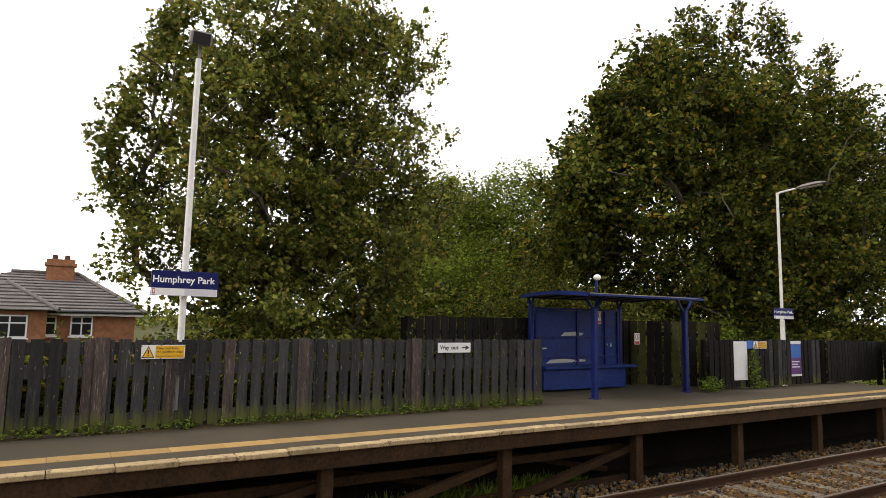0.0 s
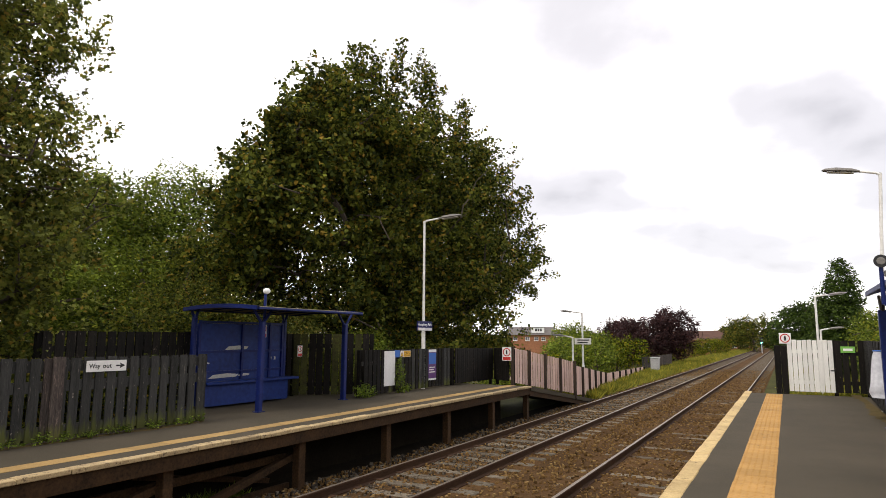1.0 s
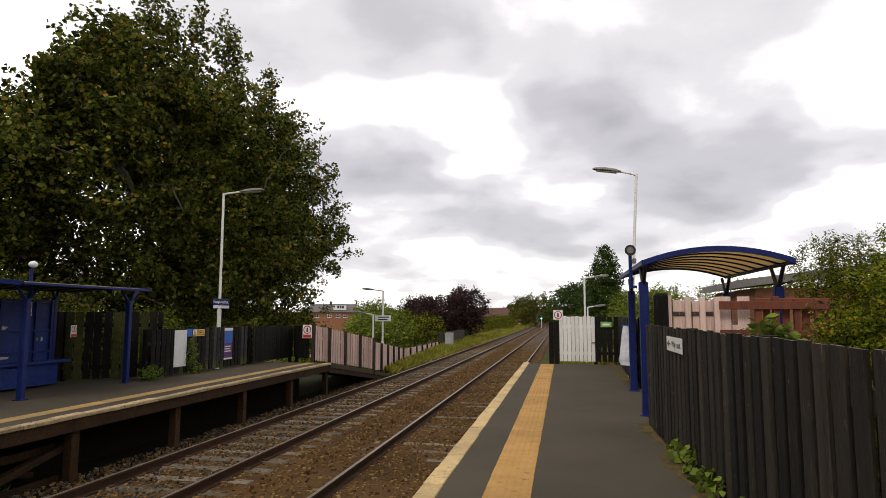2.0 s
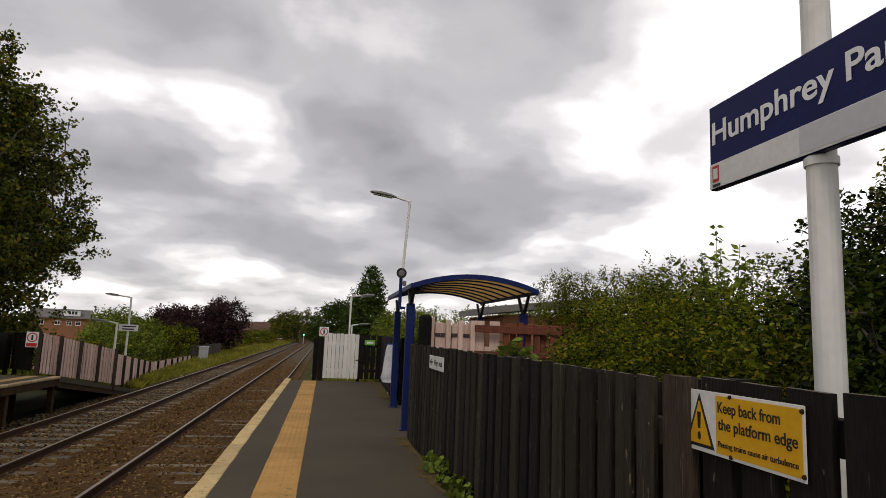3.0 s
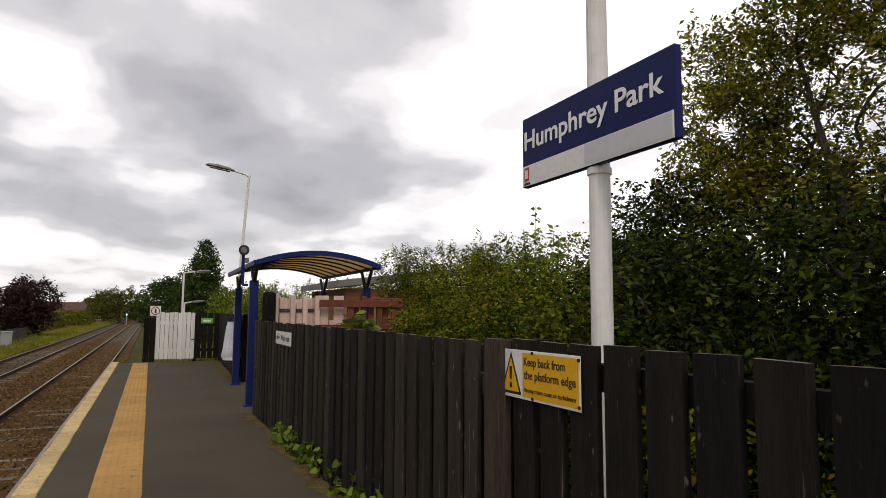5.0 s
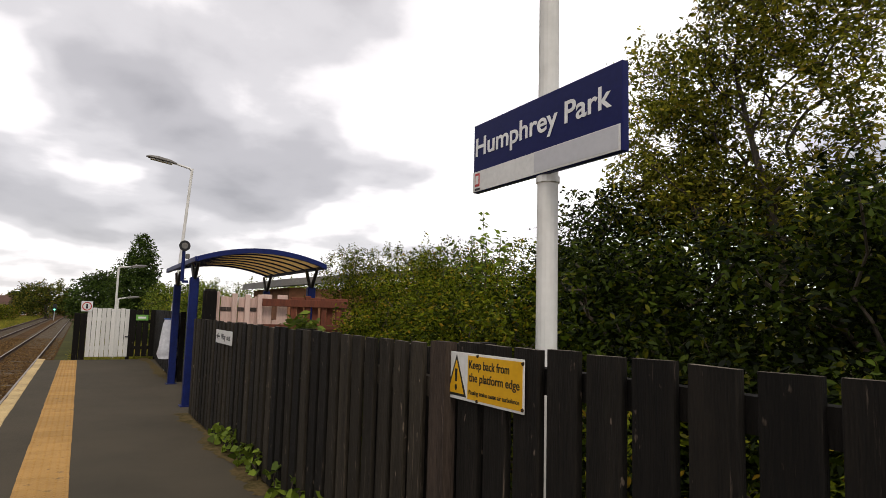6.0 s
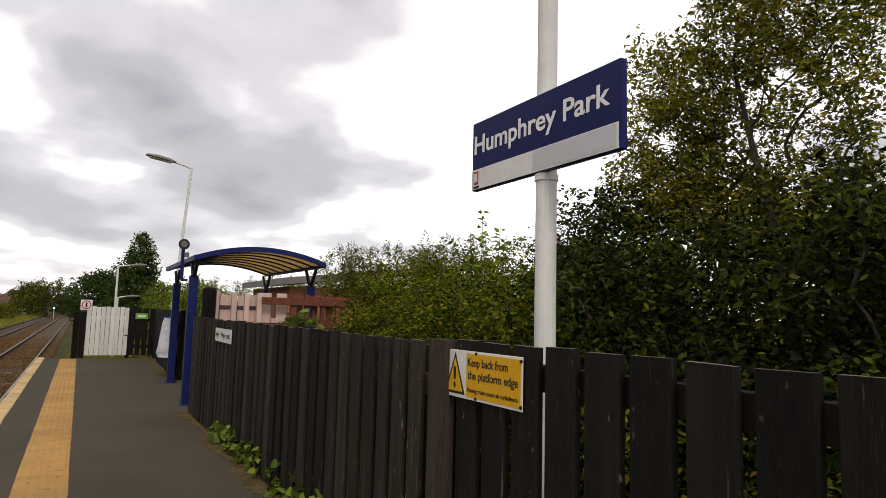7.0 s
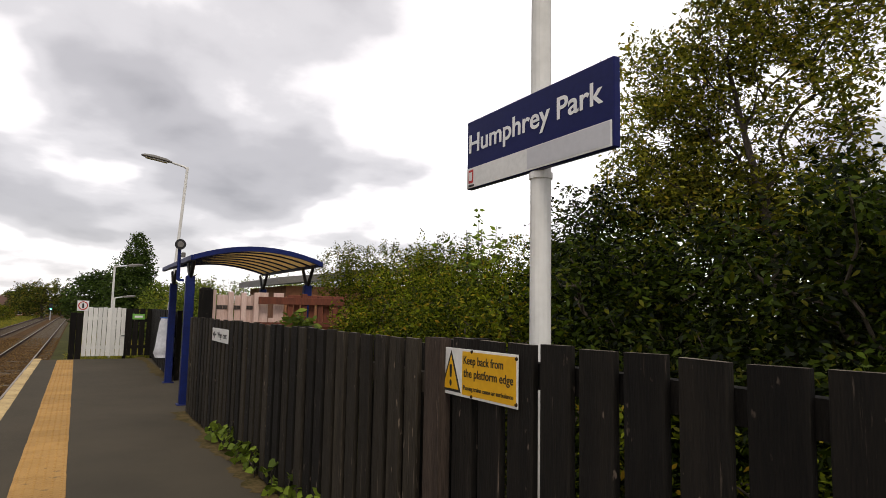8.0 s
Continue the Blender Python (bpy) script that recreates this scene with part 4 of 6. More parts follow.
fence((-11.5, 14.05, -0.05), (-9.85, 15.3, -0.05), 1.62, "tall dark board fence closing the shelter's recess", mats=("dark_wood", "moss_wood", "dark_wood"), pitch=0.2, width=0.17, seed=9, rails=(0.3, 1.3), post_mat="dark_wood")
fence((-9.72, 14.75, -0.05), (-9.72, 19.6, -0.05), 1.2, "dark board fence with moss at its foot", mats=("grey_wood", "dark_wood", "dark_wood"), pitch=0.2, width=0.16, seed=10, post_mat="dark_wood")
fence((-9.62, 19.75, -0.02), (-9.6, 22.8, -0.05), 1.16, "dark close-boarded fence beside the platform end", mats=("dark_wood",), pitch=0.15, width=0.145, seed=11, post_mat="dark_wood", lean=0.2)
fence((-9.6, 22.85, -0.05), (-8.62, 22.0, -0.05), 1.16, "short dark fence length across the platform end", mats=("dark_wood",), pitch=0.15, width=0.145, seed=15, post_mat="dark_wood", lean=0.2)
fence((-8.55, 21.95, -0.08), (-7.42, 25.55, -0.66), 1.24, "faded pink board fence down the ramp with dark posts", mats=("pink_wood",), pitch=0.15, width=0.115, seed=12, post_mat="post_wood", post_every=0.95, posts_front=True, post_h=0.03, lean=0.9, post_w=0.032)
fence((-7.45, 25.65, -0.72), (-8.6, 35.0, -1.45), 1.16, "faded pink board fence beside the grass verge", mats=("pink_wood",), pitch=0.2, width=0.185, seed=13, post_mat="post_wood", post_every=1.9, posts_front=True)
fence((-8.62, 35.1, -1.45), (-9.9, 52.0, -1.75), 1.1, "low faded pink board fence along the verge", mats=("pink_wood",), pitch=0.25, width=0.235, seed=16, post_mat="dark_wood", post_every=2.6, posts_front=True)
fence((-10.1, 53.6, -1.2), (-9.9, 66.0, -1.2), 1.25, "weathered grey-brown board fence beyond the cabinet", mats=("bare_wood",), pitch=0.3, width=0.28, seed=14, post_every=3)



def dirt_strip(name, x, y0, y1, z, width, side, label, seed):
    """A ragged line of silt and moss along a fence foot."""
    r = random.Random(seed)
    bm = bmesh.new()
    n = int((y1 - y0) / 0.03)
    reach = [0.6]
    for i in range(n):
        reach.append(min(1.0, max(0.3, reach[-1] + r.uniform(-0.09, 0.09) + (0.6 - reach[-1]) * 0.05)))
    a = [bm.verts.new((x, y0 + i * (y1 - y0) / n, z + 0.012)) for i in range(n + 1)]
    b = [bm.verts.new((x + side * width * reach[i], y0 + i * (y1 - y0) / n, z + 0.003)) for i in range(n + 1)]
    for i in range(n):
        bm.faces.new((a[i], a[i + 1], b[i + 1], b[i]) if side > 0 else (a[i], b[i], b[i + 1], a[i + 1]))
    tagged(part(name, bm, "dirt"), label, "dirt", kind="structure")


dirt_strip("dirt_near", 1.31, -3.0, 10.3, 0.0, 0.36, -1, "ragged brown dirt and moss along the platform fence", 1)
dirt_strip("dirt_far", FF - 0.03, -5.0, 9.4, -0.05, 0.20, 1, "ragged mossy dirt along the slate-grey fence", 2)
dirt_strip("dirt_end", 1.62, 14.8, 21.7, 0.0, 0.30, -1, "ragged dirt along the fence at the platform end", 3)

# ---- signs ----
def name_board(x, y, z0, z1, half, to, label):
    t = thing("station_sign", facing(x, y, (z0 + z1) / 2, to), label, "sign", "station name boards")
    h, w = z1 - z0, half
    part("panel", boxm(-w, w, -h / 2, h / 2, -0.035, 0.0, 0.004), "navy", t, "navy blue board")
    part("white_band", boxm(-w + 0.003, w - 0.012, -h / 2 + 0.004, -h / 2 + h * 0.30, 0, 0.003), "sign_white", t, "grey-white lower band")
    part("vinyl_patch", boxm(-0.02 * w, w - 0.02, -h / 2 + 0.012, -h / 2 + h * 0.29, 0.003, 0.0045), "sign_grey", t)
    writing("lettering", "Humphrey Park", "letter_white", t, -w * 0.955, h * 0.03, h * 0.375, 0.002, w * 1.85, "white letters", bold=0.016)
    e = part("emblem", boxm(-w * 0.955, -w * 0.875, -h * 0.42, -h * 0.23, 0.003, 0.005), "sign_red", t, "small red square emblem")
    part("emblem_bar", boxm(-w * 0.94, -w * 0.89, -h * 0.385, -h * 0.265, 0.005, 0.0065), "sign_white", e)
    part("emblem_caption", boxm(-w * 0.955, -w * 0.86, -h * 0.475, -h * 0.445, 0.003, 0.005), "ink", t)
    return t


def warning_sign(x, y, z0, z1, half, to, label):
    t = thing("warning_sign", facing(x, y, (z0 + z1) / 2, to), label, "sign", "yellow warning signs")
    h, w = z1 - z0, half
    part("plate", boxm(-w, w, -h / 2, h / 2, -0.004, 0.0, 0.001), "sign_white", t, "white plate")
    part("yellow_panel", boxm(-w * 0.36, w * 0.965, -h * 0.45, h * 0.45, 0, 0.0015), "warning_yellow", t)
    tri = part("triangle_border", prism(bmesh.new(), [(-w * 0.965, -h * 0.43), (-w * 0.40, -h * 0.43), (-w * 0.6825, h * 0.45)], 0, 0.0012), "ink", t, "black-edged warning triangle")
    part("triangle", prism(bmesh.new(), [(-w * 0.905, -h * 0.375), (-w * 0.46, -h * 0.375), (-w * 0.6825, h * 0.33)], 0.0012, 0.0022), "warning_yellow", tri)
    bm = prism(bmesh.new(), [(-w * 0.705, -h * 0.13), (-w * 0.66, -h * 0.13), (-w * 0.647, h * 0.14), (-w * 0.718, h * 0.14)], 0.0022, 0.0032)
    prism(bm, [(-w * 0.6825 + 0.03 * w * math.cos(k), -h * 0.25 + 0.07 * h * math.sin(k)) for k in (i * math.tau / 10 for i in range(10))], 0.0022, 0.0032)
    part("exclamation_mark", bm, "ink", tri)
    writing("lettering", "Keep back from", "ink", t, -w * 0.32, h * 0.19, h * 0.245, 0.002, w * 1.0)
    writing("lettering", "the platform edge", "ink", t, -w * 0.32, -h * 0.075, h * 0.245, 0.002, w * 1.23)
    writing("lettering", "Passing trains cause air turbulence", "ink", t, -w * 0.32, -h * 0.34, h * 0.125, 0.002, w * 1.23)
    bolt = finish(tubem([(0, 0, 0), (0, 0, 0.006)], [0.008, 0.006], 8), "screw")
    bolt.materials.append(M["rust_steel"])
    for sx, sy in ((-0.97, 0.42), (0.975, 0.42), (-0.97, -0.42), (0.975, -0.42), (-0.1, 0.455), (-0.1, -0.455)):
        part("screw", bolt, None, t, at=pose(sx * w, sy * h, 0))
    return t


def way_out(x, y, z, half, hh, to, text, label):
    t = thing("direction_sign", facing(x, y, z, to), label, "sign", "way out signs")
    part("plate", boxm(-half, half, -hh, hh, -0.006, 0, 0.002), "sign_white", t, "white plate")
    s = 1 if text == "right" else -1
    x0 = -half * 0.88 if s > 0 else -half * 0.30
    writing("word", "Way", "ink", t, x0, -hh * 0.34, hh * 1.15, 0.001, half * 0.55, bold=0.02)
    writing("word", "out", "ink", t, x0 + half * 0.67, -hh * 0.34, hh * 1.15, 0.001, half * 0.45, bold=0.02)
    ar = [(0.42 * half, 0.13 * hh), (0.66 * half, 0.13 * hh), (0.60 * half, 0.55 * hh), (0.90 * half, 0), (0.60 * half, -0.55 * hh), (0.66 * half, -0.13 * hh), (0.42 * half, -0.13 * hh)]
    ar = [(x0 + 0.03 * half, y0) for x0, y0 in ar] if s > 0 else [(-x0 - 0.03 * half, y0) for x0, y0 in ar][::-1]
    part("arrow", prism(bmesh.new(), ar, 0.0005, 0.0015), "ink", t, "black arrow")
    return t


name_board(1.515, 2.556, 2.155, 2.52, 0.537, "-x", "navy station name board with white letters on a white pole")
warning_sign(1.276, 2.612, 1.132, 1.344, 0.304, "-x", "white and yellow platform edge warning sign on the dark fence")
way_out(1.222, 8.0, 1.195, 0.47, 0.078, "-x", "left", "small white way out sign on the dark fence")
name_board(-9.45, 2.99, 1.755, 2.10, 0.44, "+x", "navy station name board on a white pole across the tracks")
warning_sign(FF + 0.045, 2.76, 0.90, 1.085, 0.275, "+x", "white and yellow warning sign on the slate-grey fence")
way_out(FF + 0.04, 7.44, 1.02, 0.335, 0.085, "+x", "right", "white way out sign with a black arrow on the fence")
name_board(-9.60, 17.72, 1.69, 1.97, 0.44, "+x", "small navy name board on the second white pole")
warning_sign(-9.68, 16.75, 0.93, 1.11, 0.28, "+x", "white and yellow warning sign on the mossy fence")

t = thing("notice_board", facing(-9.69, 15.95, 0.64, "+x"), "blank white notice panel on the dark fence", "sign")
part("plate", boxm(-0.27, 0.27, -0.47, 0.47, -0.012, 0, 0.003), "sign_white", t)
t = thing("information_plate", facing(-9.69, 16.33, 1.03, "+x"), "small blue square information plate on the fence", "sign")
part("plate", boxm(-0.13, 0.13, -0.10, 0.10, -0.012, 0, 0.003), "sign_blue", t)
t = thing("poster", facing(-9.69, 18.35, 0.66, "+x"), "purple and blue poster with a white header on the fence", "poster")
part("plate", boxm(-0.24, 0.24, -0.46, 0.46, -0.012, 0, 0.003), "poster_purple", t)
part("header", boxm(-0.24, 0.24, 0.38, 0.46, 0, 0.002), "sign_white", t)
part("blue_area", boxm(-0.22, 0.22, 0.02, 0.36, 0, 0.002), "sign_blue", t)
for z, w in ((-0.08, 0.17), (-0.15, 0.14), (-0.22, 0.18)):
    part("text_bar", boxm(-0.2, -0.2 + 2 * w, z - 0.015, z + 0.015, 0, 0.002), "sign_white", t)
part("footer", boxm(-0.24, 0.24, -0.46, -0.41, 0, 0.002), "sign_white", t)


def no_entry(x, y, z, half, hh, to, label):
    t = thing("prohibition_sign", facing(x, y, z, to), label, "sign", "prohibition signs")
    part("plate", boxm(-half, half, -hh, hh, -0.012, 0, 0.003), "sign_white", t, "white plate")
    c = hh - half * 0.98
    ring = part("ring", prism(bmesh.new(), [(half * 0.85 * math.cos(k * math.tau / 24), c + half * 0.85 * math.sin(k * math.tau / 24)) for k in range(24)], 0, 0.002), "sign_red", t, "red ring")
    part("disc", prism(bmesh.new(), [(half * 0.66 * math.cos(k * math.tau / 24), c + half * 0.66 * math.sin(k * math.tau / 24)) for k in range(24)], 0.002, 0.003), "sign_white", ring)
    part("symbol", prism(bmesh.new(), [(-half * 0.18, c - half * 0.45), (half * 0.18, c - half * 0.45), (half * 0.14, c + half * 0.45), (-half * 0.14, c + half * 0.45)], 0.003, 0.004), "ink", ring)
    if hh > half * 1.2:
        part("text_panel", boxm(-half * 0.85, half * 0.85, -hh * 0.92, -hh * 0.45, 0, 0.002), "sign_red", t)
    return t


no_entry(-8.70, 21.9, 0.93, 0.17, 0.23, "-y", "red and white prohibition sign at the head of the ramp")
no_entry(-0.08, 21.78, 1.515, 0.15, 0.15, "-y", "small red and white prohibition sign above the platform end")


# ---- lamp posts ----
def lamp_post(x, y, z, top, arm, to, label, r0=0.075, r1=0.045, tilt=0.0, mat="white_steel", base=None):
    """A tapered pole with a short arm and a flat lantern; to: degrees from x towards which the arm points."""
    t = thing("lamp_post", pose(x, y, z, 0, tilt, 0), label, "lamp post", "lamp posts")
    h = top - z
    part("pole", tubem([(0, 0, -0.3), (0, 0, h * 0.36), (0, 0, h * 0.37), (0, 0, h)], [r0, r0, r1 * 1.15, r1], 12), mat, t, smooth=False)
    a = math.radians(to)
    u = Vector((math.cos(a), math.sin(a), 0))
    part("arm", tubem([(0, 0, h - 0.04), u * 0.08 + Vector((0, 0, h)), u * (arm * 0.6) + Vector((0, 0, h + 0.06))], [r1, r1 * 0.8, r1 * 0.7], 8), mat, t)
    bm = bmesh.new()
    s = [(-0.36, 0.05, 0.03), (-0.2, 0.10, 0.07), (0.1, 0.12, 0.08), (0.3, 0.09, 0.05), (0.36, 0.03, 0.02)]
    rings = []
    for q, wd, ht in s:
        rings.append([bm.verts.new((q, wd * math.cos(k * math.tau / 10), ht * max(-0.25, math.sin(k * math.tau / 10)))) for k in range(10)])
    for a0, b0 in zip(rings, rings[1:]):
        for k in range(10):
            bm.faces.new((a0[k], b0[k], b0[(k + 1) % 10], a0[(k + 1) % 10]))
    bm.faces.new(rings[0])
    bm.faces.new(rings[-1][::-1])
    at = pose(u.x * (arm * 0.6 + 0.3), u.y * (arm * 0.6 + 0.3), h + 0.08, 0, -5, to)
    lan = part("lantern", bm, "lamp_grey", t, "grey lantern housing", at=at)
    part("lens", boxm(-0.26, 0.26, -0.075, 0.075, -0.045, -0.022, 0.01), "lens", lan)
    return t


def flood_pole(x, y, z, top, label, straps=()):
    t = thing("lamp_post", pose(x, y, z), label, "lamp post", "white sign poles")
    part("pole", tubem([(0, 0, -0.3), (0, 0, 2.0), (0, 0, top - z)], [0.049, 0.048, 0.042], 16), "white_steel", t, smooth=False)
    head = part("floodlight", boxm(-0.10, 0.14, -0.15, 0.15, 0, 0.2, 0.03), "lamp_grey", t, "weathered grey floodlight housing", at=pose(0, 0, top - z + 0.22, 0, 22, 0))
    part("lens", boxm(0.141, 0.146, -0.12, 0.12, 0.02, 0.18), "black", head)
    part("bracket", tubem([(0, 0, top - z - 0.02), (0, 0, top - z + 0.24)], [0.022, 0.018], 8), "lamp_grey", t)
    for h in straps:
        part("strap", tubem([(0, 0, h - z - 0.014), (0, 0, h - z + 0.014)], [0.0545, 0.0545], 16), "white_steel", t, "painted strap holding the sign")
    return t


flood_pole(1.567, 2.535, 0, 5.4, "white-painted steel pole carrying the station name board", (2.135,))
flood_pole(-9.62, 3.0, -0.05, 5.25, "white-painted pole with a floodlight behind the slate-grey fence", (1.74, 2.12))
lamp_post(1.66, 17.3, -0.3, 5.08, 0.72, 180, "slim white lamp post with a lantern arm above the platform", tilt=3.3, r0=0.06, r1=0.034)
lamp_post(-9.80, 17.97, -0.3, 5.1, 0.9, 10, "white lamp post with lantern behind the mossy fence", r0=0.062, r1=0.036)
lamp_post(-9.62, 34.6, -1.5, 2.84, 0.95, 180, "white lamp post behind the pink fence", r0=0.07)
lamp_post(-9.38, 32.0, -1.5, 1.54, 0.7, 180, "short white lamp post beside the ramp", r0=0.06)
lamp_post(1.15, 33.0, -0.9, 3.35, 0.9, 0, "white lamp post beyond the white gate", r0=0.07)
lamp_post(1.55, 40.0, -0.9, 2.0, 0.7, 0, "short white lamp post beyond the gate", r0=0.06)
t = thing("direction_board", facing(-9.96, 34.5, 1.33, "-y"), "white direction board on the lamp post by the ramp", "sign")
part("plate", boxm(-0.07, 0.82, -0.16, 0.16, -0.02, 0, 0.004), "sign_white", t)
part("text_bar", boxm(0.09, 0.72, 0.035, 0.095, 0, 0.002), "ink", t)
part("text_bar", boxm(0.09, 0.64, -0.095, -0.035, 0, 0.002), "ink", t)


# ---- gate at the platform end ----
t = thing("gate", pose(-0.05, 21.82, 0), "white-painted timber board gate at the platform end", "gate")
for i in range(9):
    part("board", boxm(0.005 + i * 0.125, 0.118 + i * 0.125, -0.02, 0.002, 0.04, 1.47 + 0.01 * math.sin(i * 2.1), 0.004), "white_wood", t)
for z in (0.3, 1.15):
    part("rail", boxm(0.0, 1.12, 0.004, 0.05, z - 0.05, z + 0.05), "white_wood", t)
lt = part("latch", boxm(1.03, 1.15, -0.035, -0.02, 0.62, 0.65), "black", t, "black latch")
t = thing("gate_post", pose(-0.22, 21.82, 0), "dark boarded post beside the white gate", "post")
for i in range(2):
    part("board", boxm(-0.16 + i * 0.165, 0.0 + i * 0.165, -0.05, 0.05, -0.3, 1.31, 0.008), "dark_wood", t)
fence((1.09, 21.83, 0), (1.86, 21.83, 0), 1.46, "dark board fence length beside the white gate", mats=("dark_wood",), pitch=0.18, width=0.15, seed=21, post_mat="dark_wood", rails=(0.3, 1.1))
fence((1.80, 21.8, 0), (1.53, 14.7, 0), 1.45, "dark board fence behind the shelter end", mats=("dark_wood",), pitch=0.2, width=0.18, seed=22, post_mat="dark_wood", rails=(0.3, 1.1), backed=True)
t = thing("green_plate", facing(1.42, 21.79, 1.215, "-y"), "small green plate with white bars on the dark fence", "sign")
part("plate", boxm(-0.17, 0.17, -0.085, 0.085, -0.006, 0, 0.002), "sign_green", t)
part("text_bar", boxm(-0.11, 0.11, -0.03, 0.03, 0, 0.002), "letter_white", t)


# ---- shelters ----
def shelter_roof(t, x0, x1, y0, y1, zl, rise, sheet="roof_sheet", rim=0.05):
    """A shallow barrel of ribbed sheet, with a deep blue rim."""
    n = 12

    def arc(u):
        return zl + rise * 4 * u * (1 - u)
    bm = bmesh.new()
    rows = []
    for y in (y0, y1):
        for dz in (0, 0.03):
            rows.append([bm.verts.new((x0 + (x1 - x0) * i / n, y, arc(i / n) + dz)) for i in range(n + 1)])
    for i in range(n):
        bm.faces.new((rows[0][i], rows[2][i], rows[2][i + 1], rows[0][i + 1]))
        bm.faces.new((rows[1][i], rows[1][i + 1], rows[3][i + 1], rows[3][i]))
        bm.faces.new((rows[0][i], rows[0][i + 1], rows[1][i + 1], rows[1][i]))
        bm.faces.new((rows[2][i], rows[3][i], rows[3][i + 1], rows[2][i + 1]))
    part("roof_sheet", bm, sheet, t, "cream corrugated roof sheet", smooth=False)
    for y in (y0, y1):
        bm = bmesh.new()
        f = [[bm.verts.new((x0 + (x1 - x0) * i / n, y + dy, arc(i / n) + dz)) for i in range(n + 1)] for dy, dz in ((-0.03, -0.035), (-0.03, 0.045), (0.03, 0.045), (0.03, -0.035))]
        for a0, b0 in zip(f, f[1:] + f[:1]):
            for i in range(n):
                bm.faces.new((a0[i], a0[i + 1], b0[i + 1], b0[i]))
        part("end_rim", bm, "blue_steel", t)
    for x in (x0, x1):
        part("eave_rim", boxm(x - 0.03, x + 0.03, y0, y1, zl - rim, zl + rim + 0.005, 0.008), "blue_steel", t)
    m = max(2, round((y1 - y0) / 0.55))
    for k in range(1, m):
        y = y0 + (y1 - y0) * k / m
        bm = bmesh.new()
        f = [[bm.verts.new((x0 + (x1 - x0) * i / n, y + dy, arc(i / n) + dz)) for i in range(n + 1)] for dy, dz in ((-0.03, -0.024), (-0.03, -0.003), (0.03, -0.003), (0.03, -0.024))]
        for a0, b0 in zip(f, f[1:] + f[:1]):
            for i in range(n):
                bm.faces.new((a0[i], a0[i + 1], b0[i + 1], b0[i]))
        part("roof_rib", bm, "blue_steel", t)


def shelter_post(t, x, y, h, zl, out=0.28, r=0.068, mat="black"):
    p = part("post", boxm(-r, r, -r, r, 0, h, 0.015), "blue_steel", t, at=pose(x, y, 0))
    part("foot_plate", boxm(-r * 1.5, r * 1.5, -r * 1.5, r * 1.5, 0, 0.015), "blue_steel", p)
    for s in (-1, 1):
        part("bracket", tubem([(0, 0, h - 0.06), (0, s * out, zl - 0.02)], [0.034, 0.028], 6), mat, p)
    return p


t = thing("platform_shelter", pose(0, 0, 0), "open blue steel waiting shelter with a curved cream roof", "shelter")
shelter_roof(t, 1.28, 3.36, 10.75, 14.6, 2.29, 0.19, rim=0.04)
shelter_post(t, 1.30, 11.05, 2.02, 2.27, 0.3)
shelter_post(t, 1.45, 14.3, 2.0, 2.27, 0.3)
shelter_post(t, 3.27, 11.2, 1.95, 2.27, 0.3)
shelter_post(t, 3.27, 14.3, 1.95, 2.27, 0.3)
t = thing("loudspeaker", pose(1.11, 11.0, 1.94), "round black horn loudspeaker on a blue mast", "loudspeaker")
part("mast", tubem([(0, 0, 0), (0, 0, 0.5)], [0.028, 0.026], 8), "blue_steel", t)
part("bracket", boxm(0, 0.09, -0.03, 0.03, -0.02, 0.02), "blue_steel", t)
part("bracket_box", boxm(0.03, 0.09, -0.03, 0.03, 0.36, 0.44, 0.01), "lamp_grey", t)
bm = bmesh.new()
tube(bm, [(0, 0.12, 0.56), (0, 0.02, 0.56), (0, -0.06, 0.56)], [0.035, 0.06, 0.085], 16)
horn = part("horn", bm, "black", t, "black horn with a grey mouth")
part("mouth", tubem([(0, -0.062, 0.56), (0, -0.068, 0.56)], [0.05, 0.045], 16), "lamp_grey", horn)

t = thing("platform_shelter", pose(0, 0, -0.05), "blue steel waiting shelter with a scratched back panel and bench", "shelter")
shelter_roof(t, -11.4, -9.25, 10.45, 13.98, 2.10, 0.06, "far_sheet", rim=0.02)
shelter_post(t, -9.68, 11.02, 1.85, 2.16, 0.3, 0.058, "blue_steel")
shelter_post(t, -9.80, 14.02, 1.85, 2.16, 0.3, 0.058, "blue_steel")
shelter_post(t, -11.25, 10.62, 1.95, 2.14, 0.1, 0.05, "blue_steel")
shelter_post(t, -11.25, 13.42, 1.95, 2.14, 0.1, 0.05, "blue_steel")
back = part("back_panel", boxm(-11.28, -11.24, 10.72, 13.35, 0.06, 1.82, 0.008), "blue_panel", t, "scratched blue sheet panels")
for y in (10.75, 12.0, 12.9, 13.33):
    part("panel_rib", boxm(-11.24, -11.20, y - 0.03, y + 0.03, 0.06, 1.88), "blue_steel", back)
for z in (0.75, 1.2, 1.85):
    part("panel_rail", boxm(-11.24, -11.205, 10.72, 13.35, z - 0.025, z + 0.025), "blue_steel", back)
bench = part("bench", boxm(-11.2, -10.86, 10.72, 13.6, 0.50, 0.56, 0.012), "blue_panel", t, "blue perch seat")
part("bench_front", boxm(-11.0, -10.96, 10.75, 13.3, 0.05, 0.5), "blue_panel", bench)
